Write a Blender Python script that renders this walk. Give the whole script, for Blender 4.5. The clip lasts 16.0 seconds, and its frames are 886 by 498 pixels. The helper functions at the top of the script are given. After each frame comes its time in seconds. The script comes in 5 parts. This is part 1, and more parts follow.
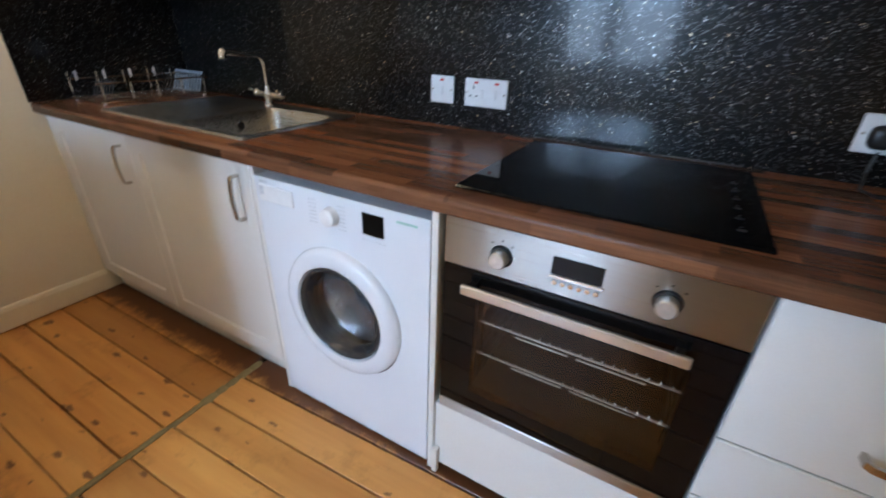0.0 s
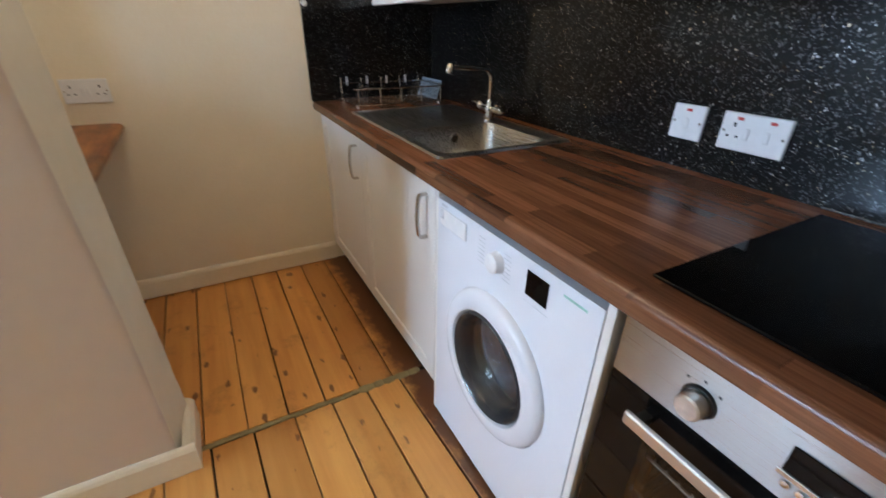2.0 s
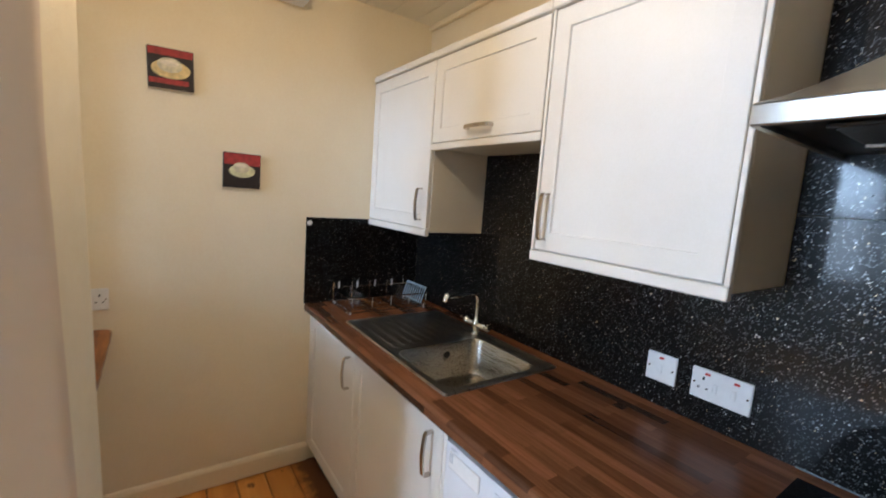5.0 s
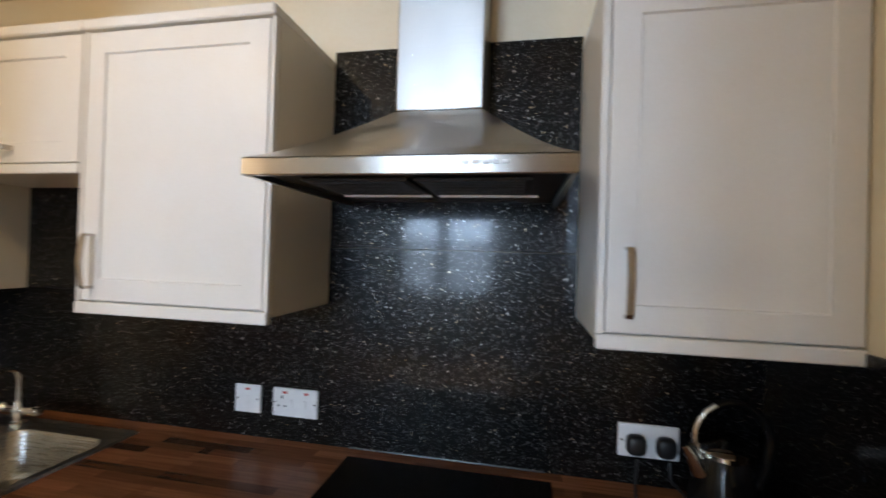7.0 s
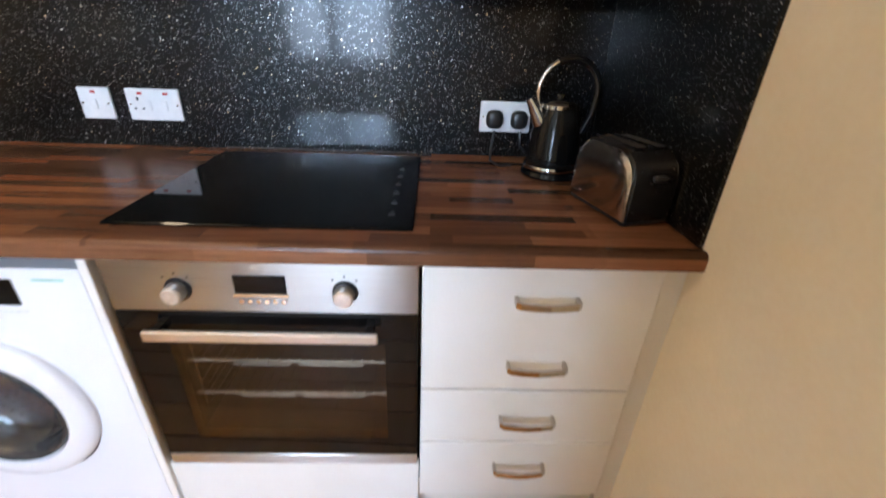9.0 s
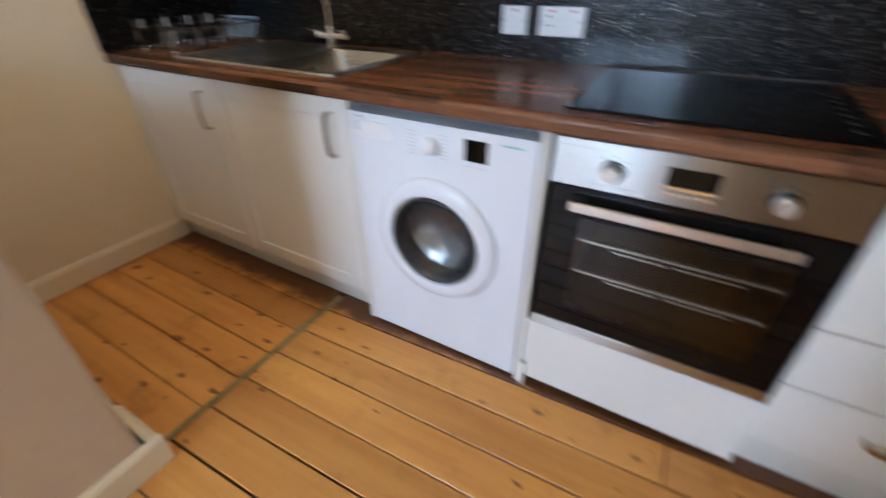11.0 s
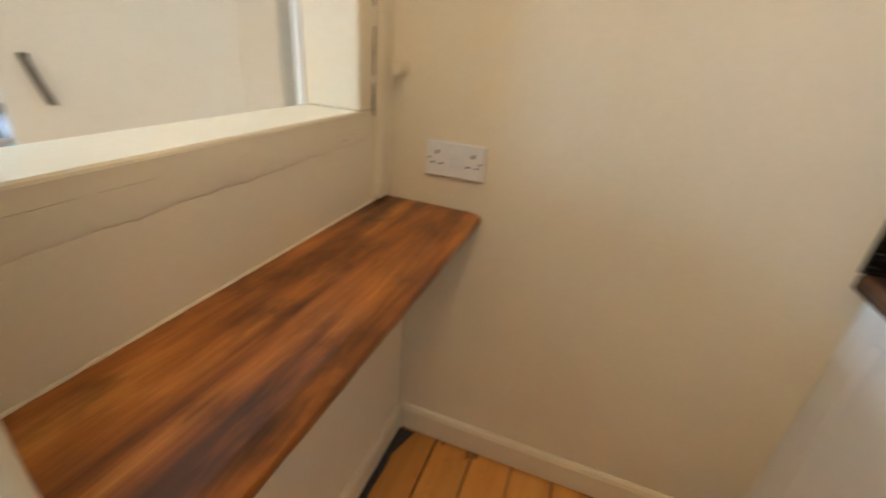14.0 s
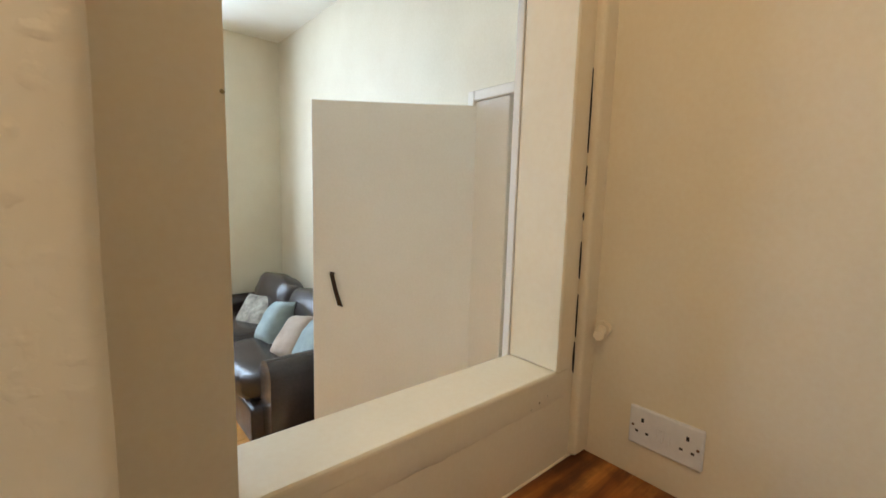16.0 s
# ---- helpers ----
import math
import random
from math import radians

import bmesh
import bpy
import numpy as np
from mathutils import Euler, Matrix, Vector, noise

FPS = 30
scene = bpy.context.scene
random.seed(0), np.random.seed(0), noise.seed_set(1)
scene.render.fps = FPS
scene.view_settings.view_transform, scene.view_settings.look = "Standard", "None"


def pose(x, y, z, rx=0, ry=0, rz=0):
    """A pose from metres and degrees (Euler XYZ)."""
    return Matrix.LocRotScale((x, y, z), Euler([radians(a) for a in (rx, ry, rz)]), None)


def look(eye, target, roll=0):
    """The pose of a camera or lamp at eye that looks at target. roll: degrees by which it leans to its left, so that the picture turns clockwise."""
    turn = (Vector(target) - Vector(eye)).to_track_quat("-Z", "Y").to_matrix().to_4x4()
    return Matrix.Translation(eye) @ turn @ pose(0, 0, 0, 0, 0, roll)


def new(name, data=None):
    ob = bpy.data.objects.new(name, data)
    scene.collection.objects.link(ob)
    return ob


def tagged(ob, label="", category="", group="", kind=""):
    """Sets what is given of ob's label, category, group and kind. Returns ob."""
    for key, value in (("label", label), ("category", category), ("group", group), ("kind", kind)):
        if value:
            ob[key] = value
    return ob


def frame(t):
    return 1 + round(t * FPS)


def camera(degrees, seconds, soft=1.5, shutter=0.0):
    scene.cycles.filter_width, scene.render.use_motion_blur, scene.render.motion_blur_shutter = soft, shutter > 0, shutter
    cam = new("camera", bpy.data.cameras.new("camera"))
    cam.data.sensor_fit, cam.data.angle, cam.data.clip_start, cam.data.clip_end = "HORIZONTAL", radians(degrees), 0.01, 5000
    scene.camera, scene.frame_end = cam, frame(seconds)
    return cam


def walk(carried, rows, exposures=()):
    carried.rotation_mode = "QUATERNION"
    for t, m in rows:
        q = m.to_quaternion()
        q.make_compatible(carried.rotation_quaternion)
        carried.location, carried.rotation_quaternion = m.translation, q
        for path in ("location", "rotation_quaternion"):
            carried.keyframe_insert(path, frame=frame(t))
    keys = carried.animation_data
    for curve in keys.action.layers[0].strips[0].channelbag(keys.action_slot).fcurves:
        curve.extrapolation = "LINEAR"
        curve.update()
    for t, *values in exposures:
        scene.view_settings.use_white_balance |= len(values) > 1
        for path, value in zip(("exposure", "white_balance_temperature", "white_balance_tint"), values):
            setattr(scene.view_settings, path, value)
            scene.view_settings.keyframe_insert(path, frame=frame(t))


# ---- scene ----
cam = camera(93.1, 16.0, shutter=0.5)
PATH = [
    (0, (1.335, 1.577, 1.217), (0.477, 3.134, 0.301), 2.0),
    (0.5, (1.256, 1.598, 1.185), (0.29, 3.014, 0.156), 2.8),
    (1, (1.228, 1.653, 1.178), (0.127, 2.955, 0.134), 3.3),
    (1.5, (1.264, 1.768, 1.197), (-0.046, 2.833, 0.126), 3.7),
    (2, (1.256, 1.804, 1.255), (-0.286, 2.67, 0.321), 1.2),
    (2.5, (1.257, 1.787, 1.264), (-0.368, 2.525, 0.36), 0.6),
    (3, (1.261, 1.779, 1.29), (-0.407, 2.518, 0.471), 1.1),
    (3.2, (1.262, 1.773, 1.309), (-0.422, 2.531, 0.542), 1.4),
    (5.5, (1.172, 1.624, 1.545), (-0.341, 2.928, 1.46), 3.2),
    (6, (1.235, 1.647, 1.544), (0.035, 3.247, 1.518), 3.5),
    (6.5, (1.321, 1.688, 1.543), (0.593, 3.551, 1.537), 2.5),
    (7, (1.429, 1.721, 1.538), (1.046, 3.684, 1.556), 1.7),
    (7.5, (1.5, 1.758, 1.508), (1.364, 3.746, 1.336), 0.6),
    (8, (1.524, 1.77, 1.401), (1.514, 3.707, 0.901), 1.3),
    (8.5, (1.537, 1.783, 1.306), (1.525, 3.628, 0.534), 1.9),
    (8.7, (1.549, 1.732, 1.284), (1.618, 3.549, 0.451), 2.2),
    (10.8, (1.307, 1.341, 1.175), (0.686, 2.867, 0.041), -1.0),
    (11, (1.183, 1.365, 1.175), (0.331, 2.807, 0.08), -0.5),
    (11.5, (0.885, 1.394, 1.195), (-0.34, 2.662, 0.251), -0.7),
    (12, (0.738, 1.508, 1.179), (-0.659, 2.644, 0.308), 0.8),
    (12.5, (0.485, 1.701, 1.22), (-1.138, 2.43, 0.305), 0.0),
    (13, (0.324, 1.776, 1.235), (-1.434, 2.197, 0.379), 0.6),
    (13.5, (0.088, 1.801, 1.211), (-1.72, 1.73, 0.36), 4.6),
    (14, (0.002, 1.734, 1.264), (-1.706, 1.167, 0.391), 5.0),
    (14.5, (-0.019, 1.764, 1.248), (-1.282, 0.59, 0.235), 1.7),
    (15, (-0.044, 1.767, 1.345), (-1.293, 0.402, 0.585), 0.8),
    (15.5, (-0.065, 1.745, 1.484), (-1.339, 0.26, 1.071), 0.3),
    (16, (-0.053, 1.745, 1.517), (-1.35, 0.242, 1.272), 1.6),
]
walk(cam, [(t, look(eye, target, roll)) for t, eye, target, roll in PATH], [
    (0.0, -0.36, 5350, 8), (2.0, -0.3, 5450, 8), (3.0, -0.25, 5550, 8), (5.5, -0.46, 5650, 8), (6.0, -0.62, 5750, 9), (6.5, -0.66, 5850, 9), (7.0, -0.58, 5850, 9), (7.5, -0.46, 5800, 9), (8.0, -0.28, 5800, 10), (8.5, 0.38, 5750, 11),
    (11.0, -0.36, 5600, 9), (11.5, -0.52, 5600, 9), (12.0, -0.65, 5700, 9), (12.5, -0.6, 5750, 8), (13.5, -0.2, 5900, 8), (14.0, -0.02, 5850, 7), (14.5, 0.0, 5800, 6), (15.0, -0.03, 5850, 6), (15.5, -0.12, 5950, 7), (16.0, -0.54, 6150, 9)])

# ---- world and window light ----
world = bpy.data.worlds.new("sky")
scene.world = world
world.use_nodes = True
wn = world.node_tree.nodes
sky = wn.new("ShaderNodeTexSky")
sky.sky_type, sky.sun_disc = "NISHITA", False
sky.sun_elevation, sky.sun_rotation = radians(38), radians(200)
wn["Background"].inputs["Strength"].default_value = 0.12
world.node_tree.links.new(sky.outputs["Color"], wn["Background"].inputs["Color"])


def window_lamp(name, x, z, wide, high, watts, colour):
    data = bpy.data.lights.new(name, "AREA")
    data.shape, data.size, data.size_y, data.energy, data.color = "RECTANGLE", wide, high, watts, colour
    ob = new(name, data)
    ob.matrix_world = look((x, -2.72, z), (x, 3, z - 0.001))
    return ob


window_lamp("upper_sash_light", 0.165, 2.15, 1.43, 0.86, 134, (0.64, 0.80, 1.0))
window_lamp("lower_sash_light", 0.165, 1.27, 1.43, 0.74, 42, (0.68, 0.83, 1.0))

bulb = bpy.data.lights.new("kitchen_ceiling_bulb", "POINT")
bulb.energy, bulb.color, bulb.shadow_soft_size = 16.5, (1.0, 0.72, 0.43), 0.07
new("kitchen_ceiling_bulb", bulb).location = (0.15, 1.78, 2.33)


# ---- materials ----
def material(name, rough=0.5, metal=0.0):
    m = bpy.data.materials.new(name)
    m.use_nodes = True
    n, l = m.node_tree.nodes, m.node_tree.links
    b = n["Principled BSDF"]
    b.inputs["Roughness"].default_value, b.inputs["Metallic"].default_value = rough, metal
    return m, n, l, b


def coords(n, l, scale=(1, 1, 1), local=False, jitter=0.0):
    """World metres (or the object's own), scaled; jitter moves each object's pattern by its own random step."""
    src = n.new("ShaderNodeTexCoord").outputs["Object"] if local else n.new("ShaderNodeNewGeometry").outputs["Position"]
    if jitter:
        info, mul, add = n.new("ShaderNodeObjectInfo"), n.new("ShaderNodeMath"), n.new("ShaderNodeVectorMath")
        mul.operation, mul.inputs[1].default_value = "MULTIPLY", jitter
        l.new(info.outputs["Random"], mul.inputs[0])
        l.new(src, add.inputs[0])
        l.new(mul.outputs[0], add.inputs[1])
        src = add.outputs[0]
    mp = n.new("ShaderNodeMapping")
    mp.inputs["Scale"].default_value = scale
    l.new(src, mp.inputs["Vector"])
    return mp.outputs["Vector"]


def noise_tex(n, l, vec, scale, detail=4.0, rough=0.55):
    t = n.new("ShaderNodeTexNoise")
    t.inputs["Scale"].default_value, t.inputs["Detail"].default_value, t.inputs["Roughness"].default_value = scale, detail, rough
    l.new(vec, t.inputs["Vector"])
    return t.outputs["Fac"]


def ramp(n, l, fac, stops):
    r = n.new("ShaderNodeValToRGB")
    while len(r.color_ramp.elements) < len(stops):
        r.color_ramp.elements.new(0.5)
    for e, (p, c) in zip(r.color_ramp.elements, stops):
        e.position, e.color = p, (*c, 1) if len(c) == 3 else c
    l.new(fac, r.inputs["Fac"])
    return r.outputs["Color"]


def mix(n, l, fac, a, b, kind="MIX"):
    m = n.new("ShaderNodeMix")
    m.data_type, m.blend_type = "RGBA", kind
    for sock, v in ((m.inputs["Factor"], fac), (m.inputs["A"], a), (m.inputs["B"], b)):
        if isinstance(v, (int, float)):
            sock.default_value = v
        elif isinstance(v, tuple):
            sock.default_value = (*v, 1)
        else:
            l.new(v, sock)
    return m.outputs["Result"]


def bump(n, l, b, height, strength, dist=0.002):
    p = n.new("ShaderNodeBump")
    p.inputs["Strength"].default_value, p.inputs["Distance"].default_value = strength, dist
    l.new(height, p.inputs["Height"])
    l.new(p.outputs["Normal"], b.inputs["Normal"])


def paint(name, base, dirt, rough=0.55, grain=120, relief=0.25, blotch=2.2, dist=0.001, amount=1.0):
    """Painted surface: slow blotches of a dirtier tone, fine roller grain."""
    m, n, l, b = material(name, rough)
    v = coords(n, l)
    col = ramp(n, l, noise_tex(n, l, v, blotch, 6, 0.6), [(0.35, base), (0.8, dirt)])
    fine = noise_tex(n, l, v, grain, 3)
    col = mix(n, l, 0.08 * amount, col, ramp(n, l, fine, [(0.3, (0, 0, 0)), (0.7, (1, 1, 1))]), "SOFT_LIGHT")
    l.new(col, b.inputs["Base Color"])
    hgt = mix(n, l, 0.5, fine, noise_tex(n, l, v, grain / 8, 2))
    bump(n, l, b, hgt, relief, dist)
    return m


def plain(name, col, rough=0.4, metal=0.0, vary=0.15, scale=60):
    m, n, l, b = material(name, rough, metal)
    f = noise_tex(n, l, coords(n, l), scale, 3)
    lo, hi = tuple(c * (1 - vary) for c in col), tuple(min(1, c * (1 + vary)) for c in col)
    l.new(ramp(n, l, f, [(0.3, lo), (0.7, hi)]), b.inputs["Base Color"])
    r = n.new("ShaderNodeMapRange")
    r.inputs["To Min"].default_value, r.inputs["To Max"].default_value = rough * 0.8, min(1, rough * 1.25)
    l.new(f, r.inputs["Value"])
    l.new(r.outputs["Result"], b.inputs["Roughness"])
    return m


def brushed(name, col, rough, stretch, relief=0.06):
    m, n, l, b = material(name, rough, 1.0)
    f = noise_tex(n, l, coords(n, l, stretch), 1.0, 5, 0.7)
    l.new(ramp(n, l, f, [(0.25, tuple(c * 0.85 for c in col)), (0.75, col)]), b.inputs["Base Color"])
    r = n.new("ShaderNodeMapRange")
    r.inputs["To Min"].default_value, r.inputs["To Max"].default_value = rough * 0.75, rough * 1.3
    l.new(f, r.inputs["Value"])
    l.new(r.outputs["Result"], b.inputs["Roughness"])
    bump(n, l, b, f, relief, 0.0005)
    return m


CREAM = paint("cream_wall_paint", (0.86, 0.77, 0.59), (0.80, 0.70, 0.51), 0.6, 90, 0.3)
CREAM_SMOOTH = paint("cream_gloss_woodwork", (0.87, 0.78, 0.60), (0.81, 0.70, 0.50), 0.35, 60, 0.15)
LUMPY = paint("lumpy_painted_plaster", (0.82, 0.735, 0.56), (0.75, 0.655, 0.48), 0.6, 40, 0.5, 5, 0.005)
ln, ll = LUMPY.node_tree.nodes, LUMPY.node_tree.links          # blobs of old plaster on the end and the alcove side
lpos, lsep, lmask, lmul = coords(ln, ll), ln.new("ShaderNodeSeparateXYZ"), ln.new("ShaderNodeMapRange"), ln.new("ShaderNodeMath")
ll.new(lpos, lsep.inputs[0])
for key, val in (("From Min", 0.127), ("From Max", 0.10), ("To Min", 0.06), ("To Max", 1.0)):
    lmask.inputs[key].default_value = val
ll.new(lsep.outputs["X"], lmask.inputs["Value"])
lmul.operation = "MULTIPLY"
blobs = ramp(ln, ll, noise_tex(ln, ll, lpos, 120, 2, 0.4), [(0.52, (0, 0, 0)), (0.8, (1, 1, 1))])
ll.new(blobs, lmul.inputs[0])
ll.new(lmask.outputs["Result"], lmul.inputs[1])
bump(ln, ll, ln["Principled BSDF"], lmul.outputs[0], 0.3, 0.0014)
lface = ln.new("ShaderNodeMapRange")          # the opening side's shade, put into a darker, pinker beige up to the corner
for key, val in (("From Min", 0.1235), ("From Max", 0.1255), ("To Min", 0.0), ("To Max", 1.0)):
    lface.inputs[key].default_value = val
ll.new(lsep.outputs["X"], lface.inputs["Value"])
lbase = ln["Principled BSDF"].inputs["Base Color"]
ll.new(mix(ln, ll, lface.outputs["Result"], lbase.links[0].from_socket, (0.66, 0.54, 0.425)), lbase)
CEILING_WHITE = paint("ceiling_paint", (0.87, 0.83, 0.73), (0.82, 0.76, 0.64), 0.6, 80, 0.2)
CAB_WHITE = paint("white_cabinet_paint", (0.83, 0.81, 0.77), (0.79, 0.76, 0.70), 0.38, 200, 0.08, 3)
CAB_SIDE = paint("cabinet_side_laminate", (0.80, 0.77, 0.70), (0.76, 0.72, 0.64), 0.4, 200, 0.08, 3)
ENAMEL = paint("white_enamel", (0.83, 0.84, 0.87), (0.80, 0.81, 0.84), 0.25, 300, 0.03, 2)
PLASTIC = plain("white_plastic", (0.82, 0.81, 0.80), 0.3, 0, 0.03)
DOOR_PAINT = paint("door_paint", (0.80, 0.74, 0.66), (0.76, 0.69, 0.60), 0.45, 90, 0.12)
GREY_GAP = plain("shadow_gap_grey", (0.16, 0.15, 0.16), 0.6)
BLACK = plain("black_plastic", (0.012, 0.012, 0.012), 0.35)
DARK = plain("dark_gap", (0.02, 0.016, 0.012), 0.9)
RED = plain("red_neon", (0.55, 0.05, 0.04), 0.4)
TRIM_GREY = plain("glossy_dark_grey_trim", (0.045, 0.045, 0.048), 0.22)
RUBBER = plain("grey_rubber", (0.07, 0.07, 0.075), 0.55)
STEEL = brushed("brushed_steel", (0.53, 0.505, 0.47), 0.29, (5, 5, 2200), 0.012)
grain = STEEL.node_tree.nodes.new("ShaderNodeTangent")     # brushed lengthways: reflections smear up and down
grain.direction_type, grain.axis = "RADIAL", "Z"
steel = STEEL.node_tree.nodes["Principled BSDF"]
steel.inputs["Anisotropic"].default_value, steel.inputs["Anisotropic Rotation"].default_value = 0.95, 0.25
STEEL.node_tree.links.new(grain.outputs["Tangent"], steel.inputs["Tangent"])
OVEN_STEEL = STEEL.copy()                   # oven front steel copied darker: the dim room it mirrors is in the colour
OVEN_STEEL.name = "darkened_oven_steel"
for node in OVEN_STEEL.node_tree.nodes:
    if node.bl_idname == "ShaderNodeValToRGB":
        for e, v in zip(node.color_ramp.elements, ((0.33, 0.315, 0.295, 1), (0.40, 0.385, 0.36, 1))):
            e.color = v
SINK = brushed("sink_steel", (0.56, 0.55, 0.52), 0.28, (8, 500, 8), 0.04)
BOWL = brushed("sink_bowl_steel", (0.56, 0.545, 0.51), 0.27, (8, 300, 300), 0.05)
CHROME = plain("chrome", (0.78, 0.77, 0.75), 0.08, 1.0, 0.04)
NICKEL = plain("satin_nickel", (0.52, 0.48, 0.43), 0.22, 1.0, 0.05)
DRUM = brushed("drum_steel", (0.88, 0.88, 0.89), 0.14, (40, 200, 40))
dn, dl = DRUM.node_tree.nodes, DRUM.node_tree.links         # pressed, rippled sheet
bump(dn, dl, dn["Principled BSDF"], noise_tex(dn, dl, coords(dn, dl), 14, 1, 0.5), 0.25, 0.01)
HOB = plain("hob_glass", (0.003, 0.003, 0.003), 0.04, 0, 0.1)
HOB.node_tree.nodes["Principled BSDF"].inputs["IOR"].default_value = 1.2
OVEN_BLACK = plain("oven_black_glass", (0.005, 0.0045, 0.004), 0.05, 0, 0.1)
OVEN_BLACK.node_tree.nodes["Principled BSDF"].inputs["Specular IOR Level"].default_value = 0.2
CAVITY = plain("oven_enamel", (0.022, 0.016, 0.011), 0.4)
GREEN = plain("pale_green_print", (0.35, 0.6, 0.5), 0.5)
PRINT = plain("grey_print", (0.58, 0.59, 0.61), 0.5)


def glass(name, col, rough=0.02):
    m, n, l, b = material(name, rough)
    b.inputs["Base Color"].default_value = (*col, 1)
    b.inputs["Transmission Weight"].default_value = 1.0
    b.inputs["IOR"].default_value = 1.45
    return m


DOOR_GLASS = glass("washer_glass", (0.93, 0.94, 0.95))
OVEN_GLASS = glass("oven_glass", (0.40, 0.34, 0.26))
PANE = glass("window_glass", (0.97, 0.98, 0.98), 0.0)


def splash_material():
    m, n, l, b = material("black_speckled_laminate", 0.2)
    v = coords(n, l)
    vor = n.new("ShaderNodeTexVoronoi")
    vor.inputs["Scale"].default_value = 150
    wob = n.new("ShaderNodeVectorMath")
    wob.operation = "ADD"
    nz = n.new("ShaderNodeTexNoise")
    nz.inputs["Scale"].default_value = 160
    l.new(v, nz.inputs["Vector"])
    sc = n.new("ShaderNodeVectorMath")
    sc.operation, sc.inputs["Scale"].default_value = "SCALE", 0.017
    l.new(nz.outputs["Color"], sc.inputs[0])
    l.new(v, wob.inputs[0])
    l.new(sc.outputs[0], wob.inputs[1])
    l.new(wob.outputs[0], vor.inputs["Vector"])
    sep = n.new("ShaderNodeSeparateColor")
    l.new(vor.outputs["Color"], sep.inputs[0])
    lim = n.new("ShaderNodeMapRange")       # only some cells carry a fleck, of their own size
    lim.inputs["From Min"].default_value, lim.inputs["From Max"].default_value = 0.30, 1.0
    lim.inputs["To Min"].default_value, lim.inputs["To Max"].default_value = 0.0, 0.34
    l.new(sep.outputs[0], lim.inputs["Value"])
    less = n.new("ShaderNodeMath")
    less.operation = "LESS_THAN"
    l.new(vor.outputs["Distance"], less.inputs[0])
    l.new(lim.outputs["Result"], less.inputs[1])
    fleck = ramp(n, l, sep.outputs[1], [(0.0, (0.03, 0.031, 0.032)), (0.5, (0.12, 0.122, 0.125)), (0.86, (0.58, 0.58, 0.58)), (1.0, (0.6, 0.45, 0.25))])
    ground = ramp(n, l, noise_tex(n, l, v, 45, 5, 0.7), [(0.35, (0.0015, 0.0015, 0.0015)), (0.8, (0.004, 0.0041, 0.0043))])
    l.new(mix(n, l, less.outputs[0], ground, fleck), b.inputs["Base Color"])
    fine = n.new("ShaderNodeTexVoronoi")
    fine.inputs["Scale"].default_value = 330
    l.new(v, fine.inputs["Vector"])
    fsep = n.new("ShaderNodeSeparateColor")
    l.new(fine.outputs["Color"], fsep.inputs[0])
    dust = ramp(n, l, fsep.outputs[2], [(0.88, (0, 0, 0)), (0.99, (0.085, 0.087, 0.091))])
    l.new(mix(n, l, 1.0, b.inputs["Base Color"].links[0].from_socket, dust, "ADD"), b.inputs["Base Color"])
    bump(n, l, b, noise_tex(n, l, v, 260, 2), 0.12, 0.0008)
    flake = n.new("ShaderNodeMath")         # the flecks are metallic flakes under the lacquer
    flake.operation = "MAXIMUM"
    flake.use_clamp = True
    shine = n.new("ShaderNodeMapRange")
    shine.inputs["From Min"].default_value, shine.inputs["From Max"].default_value, shine.inputs["To Max"].default_value = 0.86, 0.9, 0.9
    l.new(fsep.outputs[2], shine.inputs["Value"])
    l.new(shine.outputs["Result"], flake.inputs[1])
    share = n.new("ShaderNodeMath")
    share.operation, share.inputs[1].default_value = "MULTIPLY", 0.5
    l.new(less.outputs[0], share.inputs[0])
    l.new(share.outputs[0], flake.inputs[0])
    l.new(flake.outputs[0], b.inputs["Metallic"])
    b.inputs["Roughness"].default_value = 0.35
    b.inputs["Specular IOR Level"].default_value = 0.1
    b.inputs["Coat Weight"].default_value = 0.55
    b.inputs["Coat Roughness"].default_value = 0.09
    return m


SPLASH = splash_material()


